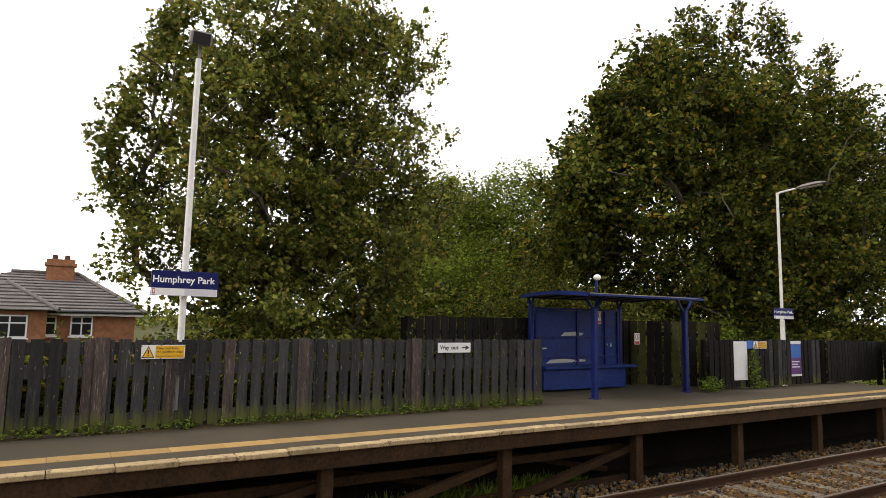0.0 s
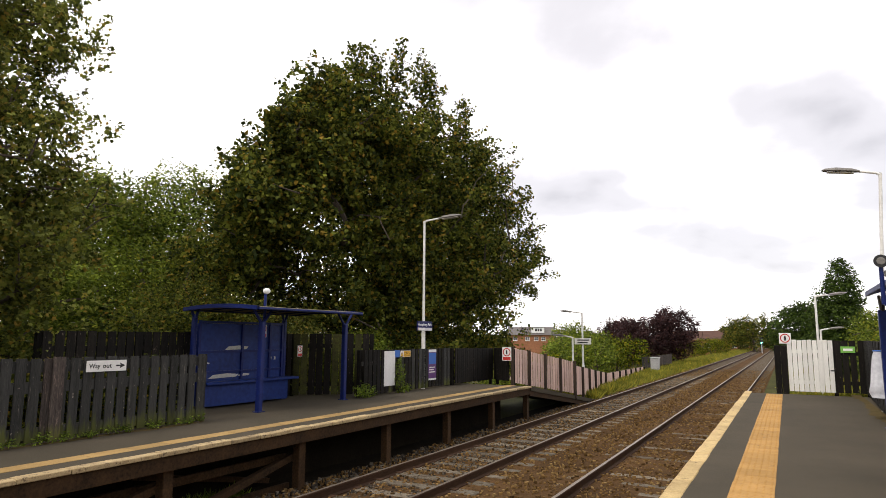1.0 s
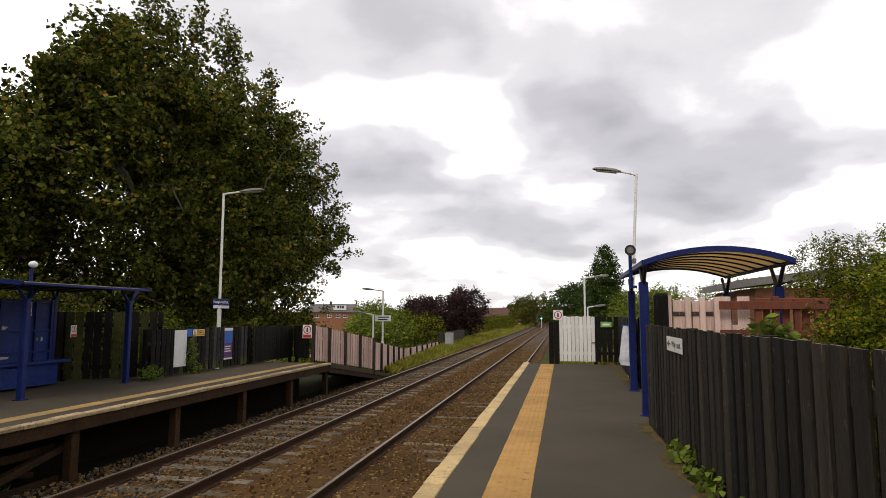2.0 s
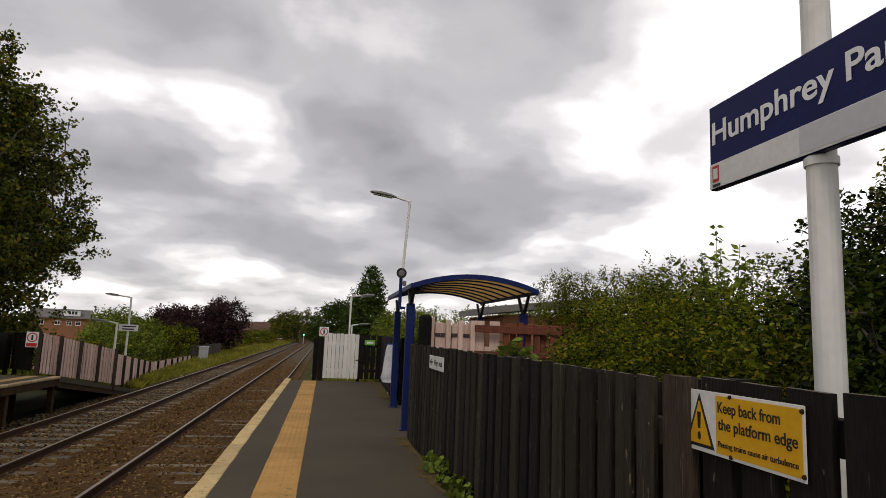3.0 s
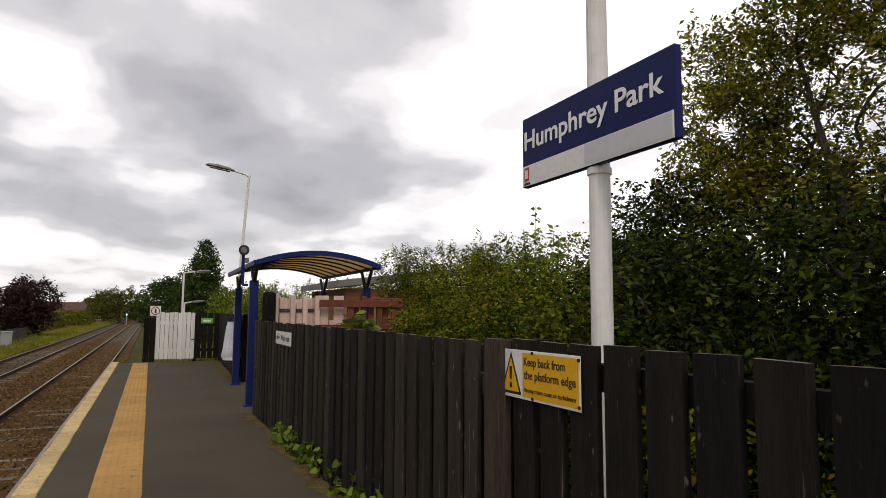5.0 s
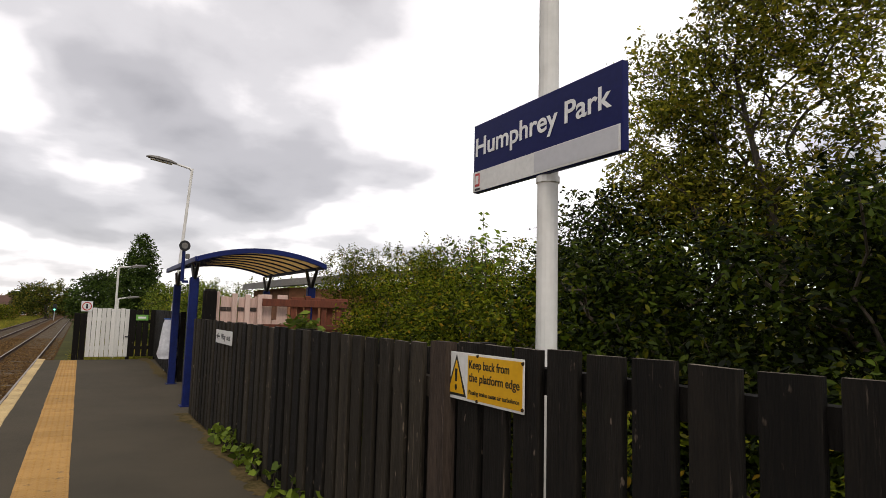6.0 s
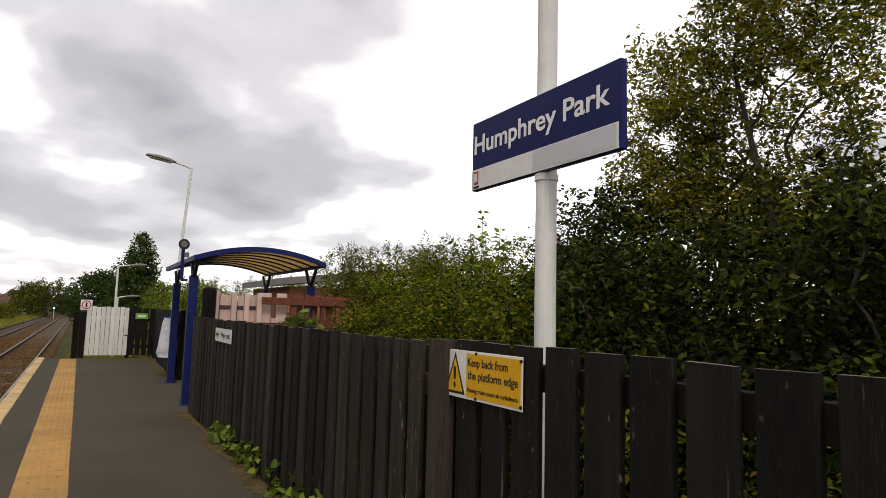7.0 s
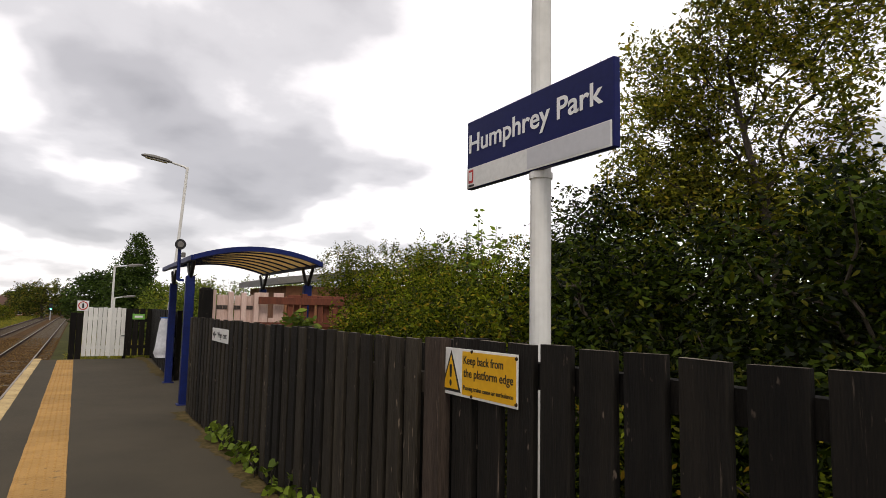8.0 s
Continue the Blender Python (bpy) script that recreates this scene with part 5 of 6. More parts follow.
for y, z, w, h in ((11.85, 1.28, 0.36, 0.05), (11.5, 0.66, 0.45, 0.05), (12.1, 0.66, 0.18, 0.03), (12.95, 1.02, 0.04, 0.05), (13.1, 1.02, 0.03, 0.05), (11.0, 0.95, 0.08, 0.02)):
    part("scraped_patch", prism(bmesh.new(), [(-w, -h), (w * 0.8, -h * 0.7), (w, h * 0.4), (w * 0.2, h), (-w * 0.7, h * 0.6)], 0, 0.003), "scrape", back, "pale scraped patch", at=facing(-11.236, y, z, "+x"))
no_entry(-11.19, 12.65, 1.62, 0.09, 0.15, "+x", "small red prohibition sticker on the blue panel")
no_entry(-11.19, 13.98, 1.12, 0.09, 0.14, "+x", "small red prohibition sticker on the dark fence")
# CCTV dome on its mast, not a lamp
t = thing("cctv_dome", pose(-9.75, 11.15, 1.83), "white round CCTV dome on a blue mast above the shelter", "fixture")
part("mast", tubem([(0, 0, 0), (0, 0, 0.55)], [0.035, 0.03], 8), "blue_steel", t)
bm = bmesh.new()
bmesh.ops.create_uvsphere(bm, u_segments=14, v_segments=9, radius=0.08)
bmesh.ops.scale(bm, vec=(1, 1, 0.8), verts=bm.verts)
part("dome", bm, "letter_white", t, "white dome", at=pose(0, 0.03, 0.62), smooth=True)


# ---- behind the near shelter ----
t = thing("fence", pose(1.56, 10.80, -0.2), "faded pink board fence with flaking rails behind the shelter", "fence")
pr = random.Random(31)
for i in range(9):
    x, top = 0.04 + i * 0.135, 1.93 if i < 6 else 1.58
    part("board", boxm(x - 0.06, x + 0.06, -0.011, 0.011, 0.1, top + pr.uniform(-0.015, 0.015), 0.004), "pink_wood", t, at=pose(0, 0, 0, 0, pr.uniform(-0.5, 0.5), 0))
for x in (0.05, 0.32, 0.52, 0.72):
    part("post", boxm(x - 0.04, x + 0.04, -0.10, -0.025, -0.1, 1.98 + pr.uniform(-0.02, 0.02), 0.006), "pink_wood", t)
part("rail", boxm(0.0, 0.74, -0.026, -0.012, 1.70, 1.76, 0.004), "bare_wood", t)
t = thing("fence", pose(2.30, 10.70, -0.2), "red-brown timber fence with broad rails and pink boards behind", "fence")
for x in (0.53, 0.77, 1.05, 1.32):
    part("post", boxm(x - 0.045, x + 0.045, -0.02, 0.05, -0.1, 1.95 + pr.uniform(-0.02, 0.03), 0.006), "rust_wood", t)
for z0, z1, x1 in ((1.79, 1.91, 1.45), (1.83, 1.95, 1.50), (1.42, 1.50, 1.45)):
    part("rail", boxm(0.0 if z0 < 1.82 else 0.5, x1, -0.05 if z0 < 1.82 else 0.052, -0.022 if z0 < 1.82 else 0.075, z0, z1, 0.005), "rust_wood", t)
for x in (0.10, 0.36):
    part("board", boxm(x - 0.085, x + 0.085, 0.08, 0.10, 0.1, 1.98, 0.004), "pink_wood", t)
for x in (0.66, 0.92, 1.18, 1.42):
    part("board", boxm(x - 0.05, x + 0.05, 0.055, 0.075, 0.1, 1.80, 0.004), "rust_wood", t)
t = thing("fence_post", pose(1.5, 10.72, 0), "thick dark timber post with rounded top", "post")
part("post", boxm(-0.1, 0.1, -0.07, 0.07, -0.3, 1.83, 0.035), "dark_wood", t)
t = thing("litter_sack", pose(1.50, 15.5, 0.42), "white translucent plastic litter sack hanging from a hoop", "sack")
bm = bmesh.new()
prof = [(0.12, 0.85), (0.14, 0.75), (0.17, 0.5), (0.22, 0.25), (0.24, 0.1), (0.18, 0.0)]
rings = [[bm.verts.new((r * math.cos(k * math.tau / 16) * (1 + 0.09 * math.sin(5 * k + z * 9)), r * math.sin(k * math.tau / 16) * (1 + 0.09 * math.cos(3 * k + z * 7)), z)) for k in range(16)] for r, z in prof]
for a0, b0 in zip(rings, rings[1:]):
    for k in range(16):
        bm.faces.new((a0[k], b0[k], b0[(k + 1) % 16], a0[(k + 1) % 16]))
bm.faces.new(rings[-1])
part("bag", bm, "plastic_bag", t, smooth=True)
part("hoop", tubem([(0.125 * math.cos(k * math.tau / 16), 0.125 * math.sin(k * math.tau / 16), 0.86) for k in range(17)], [0.012] * 17, 6), "sign_blue", t, "blue hoop")
part("stand", tubem([(0.14, 0.05, -0.35), (0.14, 0.05, 0.9)], [0.02, 0.02], 8), "black", t)


# ---- trees and shrubs across the tracks ----
tree("sycamore_tree", "broad sycamore with dark green and bronze leaves behind the fence", "tree", (-13.3, 5.4, -1.6),
     [(0, 0, 6, 2.6, 3.0, 3.2), (0, 1.4, 8.4, 2.0, 1.5, 2.3), (0, -0.5, 9.2, 2.0, 1.5, 2.1), (0.2, -1.4, 5.6, 1.5, 0.9, 2.1), (0.2, 2.0, 4.8, 1.9, 1.7, 2.4), (0.3, 0.3, 3.3, 1.9, 2.5, 1.7), (0.2, -2.4, 5.9, 0.4, 0.4, 1.2), (0.2, -1.9, 7.9, 0.5, 0.4, 0.7), (0, 2.3, 8.8, 0.5, 0.5, 1.0), (0.1, 3.0, 6.6, 0.8, 0.9, 1.4), (0.2, -3.25, 6.3, 0.3, 0.25, 0.3), (0.2, -2.9, 7.0, 0.3, 0.3, 0.3), (0.1, -2.6, 7.7, 0.3, 0.3, 0.3), (0.2, -2.4, 8.4, 0.3, 0.3, 0.3), (0.2, -3.1, 5.5, 0.3, 0.3, 0.3), (0.2, -2.8, 4.7, 0.4, 0.35, 0.35), (0.2, -2.7, 4.0, 0.5, 0.5, 0.5), (0.2, -2.3, 9.1, 0.4, 0.35, 0.4), (0, 2.9, 9.3, 0.7, 0.7, 1.1), (0, 1.5, 10.2, 1.3, 1.2, 1.3), (0.2, 0.5, 7.0, 1.5, 1.5, 2.4), (0.3, 0.2, 4.8, 1.6, 2.0, 1.6)],
     "sycamore", 11, 3150, 33, 0.092, 0.19, trunk=0.24, shape=PALM, limbs=420, group="sycamores", fork=0.25, reach=2.8, up=0.15, bough=0.6)
tree("sycamore_tree", "very large dense dark sycamore behind the second lamp post", "tree", (-13.2, 23.0, -1.8),
     [(0, 0, 7.2, 3.0, 5.0, 4.6), (0, -3.4, 9.2, 2.4, 2.6, 2.6), (0, 0.8, 10.6, 2.2, 2.8, 2.1), (0.2, 3.9, 9.7, 2.2, 2.4, 2.3), (0.4, 6.9, 8.0, 2.0, 2.7, 3.0), (0.3, 10.0, 6.8, 1.5, 2.2, 1.7), (0, -6, 6.6, 2.3, 2.4, 3.2), (0, -5.6, 9.2, 1.8, 1.9, 2.2), (0, -4.2, 11.0, 1.4, 1.5, 1.7), (0, -7.0, 8.6, 1.2, 1.1, 1.4), (0, -5.6, 11.6, 0.25, 0.25, 0.9), (0, -4.2, 12.6, 0.25, 0.3, 1.1), (0, -7.4, 6.8, 1.5, 1.5, 2.4), (0.5, 1.5, 3.6, 2.6, 6.2, 2.3)] + [(0, -3.2, 12.7, 0.4, 0.42, 1.6), (0, -1.3, 13.2, 0.4, 0.42, 1.7), (0, 1.0, 13.7, 0.4, 0.42, 1.8), (0.2, 3.8, 12.8, 0.4, 0.42, 1.7), (0.3, 6.0, 11.7, 0.4, 0.42, 1.6), (0.4, 8.4, 10.2, 0.42, 0.45, 1.5), (0, -5.0, 9.9, 0.5, 0.6, 1.6), (0, -6.8, 8.4, 0.4, 0.5, 1.4), (0, -6.7, 10.6, 0.22, 0.25, 0.9), (0, -8.0, 9.2, 0.25, 0.28, 0.9), (0, -8.6, 7.0, 0.45, 0.5, 0.8), (0, -9.2, 7.4, 0.2, 0.22, 0.8), (0, -8.9, 5.6, 0.7, 0.7, 1.2), (0, -7.4, 8.8, 1.5, 1.4, 1.6), (0, -8.9, 7.0, 1.2, 1.0, 1.4), (0, -6.0, 10.8, 1.2, 1.2, 1.3), (0.3, 2.5, 6.2, 2.0, 3.2, 2.4), (0.3, -3.0, 5.4, 2.0, 2.6, 2.4), (0.2, 0, 9.0, 2.0, 3.0, 2.0)],
     "maple_dark", 12, 5600, 30, 0.130, 0.26, trunk=0.34, shape=LOBED, limbs=520, group="sycamores", fork=0.25, reach=2.8, up=0.3, bough=0.8)
tree("sycamore_tree", "smaller dark sycamore standing behind the shelter", "tree", (-15.6, 14.6, -1.8),
     [(0, 0.6, 4.2, 2.2, 2.2, 2.2), (0.2, 1.6, 6.6, 1.2, 1.2, 2.0), (0.2, 1.0, 8.4, 0.3, 0.3, 0.9), (0, 0, 2.6, 2.4, 3.0, 1.5)],
     "maple_dark", 13, 1400, 30, 0.115, 0.27, trunk=0.2, shape=LOBED, limbs=50, group="sycamores", fork=0.25)
tree("light_green_tree", "lighter green feathery tree between the sycamores", "tree", (-20.5, 15.2, -3.2),
     [(0, 0, 6.4, 3.6, 3.6, 3.6), (0, -1.6, 8.2, 2.0, 2.0, 2.0), (0, 2.4, 8.6, 2.2, 2.2, 2.4)],
     "light_leaf", 14, 2600, 28, 0.14, 0.34, trunk=0.2, shape=DIAMOND, limbs=50)
tree("light_green_tree", "bushy lighter green tree filling the gap behind the tall fence", "tree", (-17.0, 11.8, -3.0),
     [(0, 0, 3.6, 2.2, 2.6, 2.4), (0, 1.2, 5.2, 1.8, 1.8, 1.8), (0.2, -1.4, 4.6, 1.6, 1.5, 1.8)],
     "light_leaf", 15, 2000, 28, 0.12, 0.28, trunk=0.14, shape=DIAMOND, limbs=40)
for i, (x, y, h, rx, ry, mat) in enumerate(((-12.4, 1.0, 2.3, 1.2, 2.2, "sycamore"), (-12.2, 4.6, 2.7, 1.3, 2.0, "maple_dark"), (-12.6, 8.0, 2.9, 1.3, 1.9, "sycamore"), (-13.2, 11.2, 3.4, 1.3, 2.2, "maple_dark"),
                                             (-12.8, 15.0, 3.6, 1.3, 2.0, "sycamore"), (-13.8, 12.9, 4.4, 1.5, 1.9, "maple_dark"), (-11.4, 17.2, 2.9, 1.2, 1.8, "light_leaf"), (-11.6, 20.5, 2.8, 1.2, 2.0, "maple_dark"), (-12.6, 24.5, 3.6, 1.6, 2.4, "maple_dark"), (-14.4, 17.4, 4.9, 1.5, 1.8, "maple_dark"), (-14.2, 20.2, 5.0, 1.5, 1.9, "maple_dark"))):
    tree("understorey_shrub", "dense dark understorey shrub filling the gap behind the fence", "shrub", (x, y, -1.6),
         [(0, 0, h * 0.55, rx, ry, h * 0.5), (0.1, -ry * 0.4, h * 0.75, rx * 0.7, ry * 0.5, h * 0.35), (0, ry * 0.45, h * 0.7, rx * 0.7, ry * 0.5, h * 0.36)],
         mat, 40 + i, 420, 28, 0.11, 0.24, trunk=0.06, shape=DIAMOND, limbs=16, group="shrubs behind the far fence")
for i in range(9):
    y = -0.6 + i * 1.15
    tree("low_scrub", "dense low scrub pressed against the back of the fence", "shrub", (-10.35, y, -0.9),
         [(0, 0, 0.85, 0.55, 0.75, 0.95), (0.1, 0.2, 1.5, 0.35, 0.5, 0.35)], "maple_dark", 420 + i, 260, 24, 0.10, 0.14, trunk=0.03, shape=DIAMOND, limbs=8, group="scrub behind the far fence")
tree("ivy", "bright ivy and bindweed climbing the fence by the notice", "climber", (-9.68, 16.35, -0.05),
     [(0.05, 0, 0.5, 0.08, 0.16, 0.5), (0.08, 0.15, 0.15, 0.12, 0.3, 0.15)], "weed", 60, 60, 10, 0.075, 0.06, trunk=0.012, limbs=10)
tree("ivy", "low bright green weeds at the foot of the fence corner", "weeds", (-9.72, 14.7, -0.05),
     [(0.1, 0, 0.14, 0.2, 0.4, 0.16)], "weed", 61, 40, 10, 0.08, 0.06, trunk=0.01, limbs=6)

# ---- shrubs behind the near fence ----
tree("broadleaf_plant", "broad-leaved green plant showing over the platform fence", "plant", (2.62, 9.9, -0.3),
     [(0, 0, 1.55, 0.22, 0.2, 0.2), (0.2, 0, 1.45, 0.2, 0.2, 0.2)], "weed", 78, 26, 7, 0.15, 0.09, trunk=0.02, limbs=12)
hedge_rows = ((4.1, 5.6, 2.35, 1.1, 0.9), (3.7, 7.0, 2.45, 1.1, 1.1), (5.0, 8.9, 2.7, 0.9, 0.9), (5.4, 11.9, 2.9, 1.0, 0.8), (4.9, 13.2, 3.0, 0.9, 0.9), (6.6, 12.8, 2.9, 1.2, 1.2), (2.6, 6.0, 1.75, 0.8, 0.9), (3.4, 7.5, 1.7, 0.7, 0.9), (2.7, 4.6, 1.85, 0.7, 0.9))
for i, (x, y, h, rx, ry) in enumerate(hedge_rows):
    tree("hedge_shrub", "unclipped hedge shrub with green and reddish leaves behind the fence", "shrub", (x, y, -0.35),
         [(0, 0, h * 0.62, rx, ry, h * 0.5), (-0.2, ry * 0.45, h * 0.85, rx * 0.6, ry * 0.5, h * 0.24), (0.1, -ry * 0.4, h * 0.82, rx * 0.6, ry * 0.5, h * 0.26)],
         "hedge", 80 + i, 1000, 24, 0.043, 0.085, bough=0.2, trunk=0.03, shape=DIAMOND, limbs=40, shell=0.35, group="hedge shrubs")
sap = thing("sapling", pose(3.6, 6.2, -0.35), "upright light green shoots with paired leaves above the hedge", "shrub")
srng = np.random.default_rng(95)
stems, leaf_at = bmesh.new(), []
for y0, y1, z1, lean_x in ((0.0, -0.02, 3.04, 0.0), (-0.05, -0.30, 2.80, 0.05), (-0.03, -0.17, 2.78, -0.06), (0.05, 0.30, 2.82, 0.04), (0.03, 0.14, 2.76, -0.05), (-0.08, -0.42, 2.66, 0.02), (0.1, 0.62, 2.80, 0.0), (0.2, 1.0, 2.72, 0.05)):
    a, b = Vector((0, y0, 0.6)), Vector((lean_x, y1, z1))
    m = a.lerp(b, 0.55) + Vector((0, (y1 - y0) * 0.2, 0))
    tube(stems, [a, m, b], [0.012, 0.007, 0.002], 5)
    steps = 26
    for k in range(steps):
        p = m.lerp(b, k / steps)
        w = 0.045 * (1.15 - k / steps)
        for s in (-1, 1):
            q = srng.uniform(0, math.tau)
            leaf_at.append((p.x + w * math.cos(q), p.y + s * w, p.z + srng.uniform(-0.01, 0.02)))
part("stem", stems, "bark", sap)
part("leaves", leaves("leaves", np.array(leaf_at), 0.088, srng, DIAMOND), "weed", sap)
tree("privet_tree", "tall open privet with bare inner branches behind the pole", "tree", (4.25, 3.02, -0.35),
     [(0, 1.15, 4.0, 0.5, 0.42, 0.42), (0, 0.78, 3.75, 0.5, 0.4, 0.5), (0.05, 0.35, 4.2, 0.5, 0.45, 0.4), (0, -0.1, 4.2, 0.55, 0.5, 0.5), (0.1, -0.4, 3.9, 0.4, 0.3, 0.45), (0, 1.1, 3.45, 0.4, 0.4, 0.35),
      (0, 0.95, 3.05, 0.5, 0.6, 0.25), (0.1, 0.1, 4.75, 0.5, 0.5, 0.35), (0.2, 0.5, 3.5, 0.35, 0.3, 0.35), (0, -0.3, 3.3, 0.4, 0.3, 0.3), (0.1, 0.7, 2.75, 0.6, 0.6, 0.4), (0.1, -0.1, 2.7, 0.5, 0.5, 0.4), (-0.1, 1.3, 3.0, 0.4, 0.4, 0.4)],
     "privet", 101, 1550, 24, 0.050, 0.085, bough=0.12, trunk=0.036, limbs=420, shell=0.5, fork=0.36)
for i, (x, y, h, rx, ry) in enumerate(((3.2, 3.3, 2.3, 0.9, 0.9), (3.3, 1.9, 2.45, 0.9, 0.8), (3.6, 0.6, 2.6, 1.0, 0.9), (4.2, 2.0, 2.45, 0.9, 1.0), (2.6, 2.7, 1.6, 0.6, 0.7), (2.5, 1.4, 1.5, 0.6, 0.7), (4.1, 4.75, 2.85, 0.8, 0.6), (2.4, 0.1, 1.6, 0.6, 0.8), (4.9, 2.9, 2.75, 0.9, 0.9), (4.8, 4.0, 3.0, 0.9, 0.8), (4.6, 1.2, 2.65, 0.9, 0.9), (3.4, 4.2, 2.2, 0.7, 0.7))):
    tree("laurel_shrub", "dense glossy evergreen shrub behind the fence, leaf colour darkened for inner shade", "shrub", (x, y, -0.35),
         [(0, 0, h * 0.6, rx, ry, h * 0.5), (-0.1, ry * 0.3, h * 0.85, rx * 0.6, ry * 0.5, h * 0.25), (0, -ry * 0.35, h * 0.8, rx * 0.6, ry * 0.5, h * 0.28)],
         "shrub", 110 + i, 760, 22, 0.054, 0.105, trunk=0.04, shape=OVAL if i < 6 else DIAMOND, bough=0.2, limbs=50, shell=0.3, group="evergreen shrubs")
tree("overhanging_shrub", "leafy branch tips standing above the hedge line", "shrub", (3.6, 0.75, -0.35),
     [(0, 0.1, 2.9, 0.35, 0.3, 0.4), (0.05, 0.2, 3.2, 0.15, 0.12, 0.3)], "shrub", 130, 90, 14, 0.07, 0.09, trunk=0.03, limbs=30)

for i in range(7):
    y = 2.75 - i * 0.55
    tree("bramble", "light green bramble growing close behind the board fence", "shrub", (1.85, y, -0.2),
         [(0, 0, 0.75, 0.22, 0.34, 0.6), (0.05, 0.1, 1.2, 0.16, 0.22, 0.2)], "hedge", 150 + i, 60, 14, 0.05, 0.08, trunk=0.012, shape=OVAL, limbs=16, group="brambles behind the near fence")

# weeds at the foot of both fences
wr = random.Random(3)
for i in range(11):
    y = 4.2 + i * 0.36 + wr.uniform(-0.16, 0.16)
    tall = wr.uniform(0.06, 0.13)
    tree("weed", "small green weed growing at the foot of the dark fence", "weed", (1.275 - 0.0125 * (y - 3), y, 0),
         [(-0.02, 0, 0.05 + tall, 0.025, 0.06, 0.03 + tall)], "weed", 200 + i, 6, 3, 0.082, 0.03, trunk=0.005, shape=LOBED, limbs=4, group="weeds at the near fence")
for i in range(26):
    y = 0.3 + i * 0.36 + wr.uniform(-0.15, 0.15)
    tree("weed", "small green weed at the foot of the slate-grey fence", "weed", (FF + 0.06, y, -0.05),
         [(0, 0, 0.04, 0.05, 0.19, 0.05 + wr.uniform(0, 0.05))], "weed", 240 + i, 16, 8, 0.05, 0.035, trunk=0.006, limbs=4, group="weeds at the far fence")

# ---- distance on the near side ----
tree("conifer", "tall dense dark green conifer beyond the gate", "tree", (2.9, 46, -0.8),
     [(0, 0, 1.6, 2.0, 1.8, 1.6), (0, 0, 3.2, 1.7, 1.5, 1.6), (0.05, 0, 4.7, 1.2, 1.1, 1.2), (0.1, 0, 5.8, 0.75, 0.7, 0.9), (0.1, 0, 6.7, 0.3, 0.3, 0.6)], "conifer", 301, 1300, 24, 0.16, 0.2, trunk=0.12, shape=DIAMOND, limbs=20)
tree("dark_tree", "rounded dark tree beyond the gate beside the line", "tree", (0.6, 55, -0.8),
     [(0, 0, 2.6, 1.8, 2, 2.2), (1.2, 0, 3.4, 1.4, 1.6, 1.8)], "conifer", 302, 600, 22, 0.2, 0.25, trunk=0.12, shape=DIAMOND, limbs=20)
for i, (x, y, h, r, mat) in enumerate(((5.2, 40, 3.6, 2.4, "light_leaf"), (3.6, 30, 3.0, 1.6, "light_leaf"), (9.5, 31, 3.4, 1.8, "light_leaf"), (8.5, 34, 3.6, 2.4, "light_leaf"), (3.4, 24.5, 2.7, 1.2, "light_leaf"), (7.5, 19, 3.0, 1.6, "hedge"))):
    tree("garden_bush", "light green garden bushes beyond the shelter", "shrub", (x, y, -0.6), [(0, 0, h * 0.55, r, r, h * 0.5), (r * 0.4, 0, h * 0.75, r * 0.6, r * 0.6, h * 0.32), (-r * 0.5, 0, h * 0.7, r * 0.5, r * 0.6, h * 0.3)],
         mat, 310 + i, 420, 20, 0.12, 0.2, trunk=0.06, shape=DIAMOND, limbs=20, group="garden bushes")

# ---- distance across the tracks ----
tree("copper_beech", "dark purple copper beech above the verge", "tree", (-12.6, 72, -2.4),
     [(0, 0, 3.6, 3.6, 3.4, 2.6), (2.2, 0, 4.6, 2.3, 2.2, 2.3), (-2.6, 0, 3.6, 2.2, 2.2, 2.0), (1.0, 0, 5.6, 1.3, 1.4, 1.3)], "copper", 330, 900, 22, 0.26, 0.36, trunk=0.2, shape=DIAMOND, limbs=30)
tree("copper_beech", "smaller purple-leaved tree beside the copper beech", "tree", (-17.5, 82, -2.6),
     [(0, 0, 3.8, 3.0, 3.0, 2.6), (-1.8, 0, 4.8, 1.6, 1.6, 1.5)], "copper", 331, 600, 22, 0.26, 0.36, trunk=0.2, shape=DIAMOND, limbs=24)
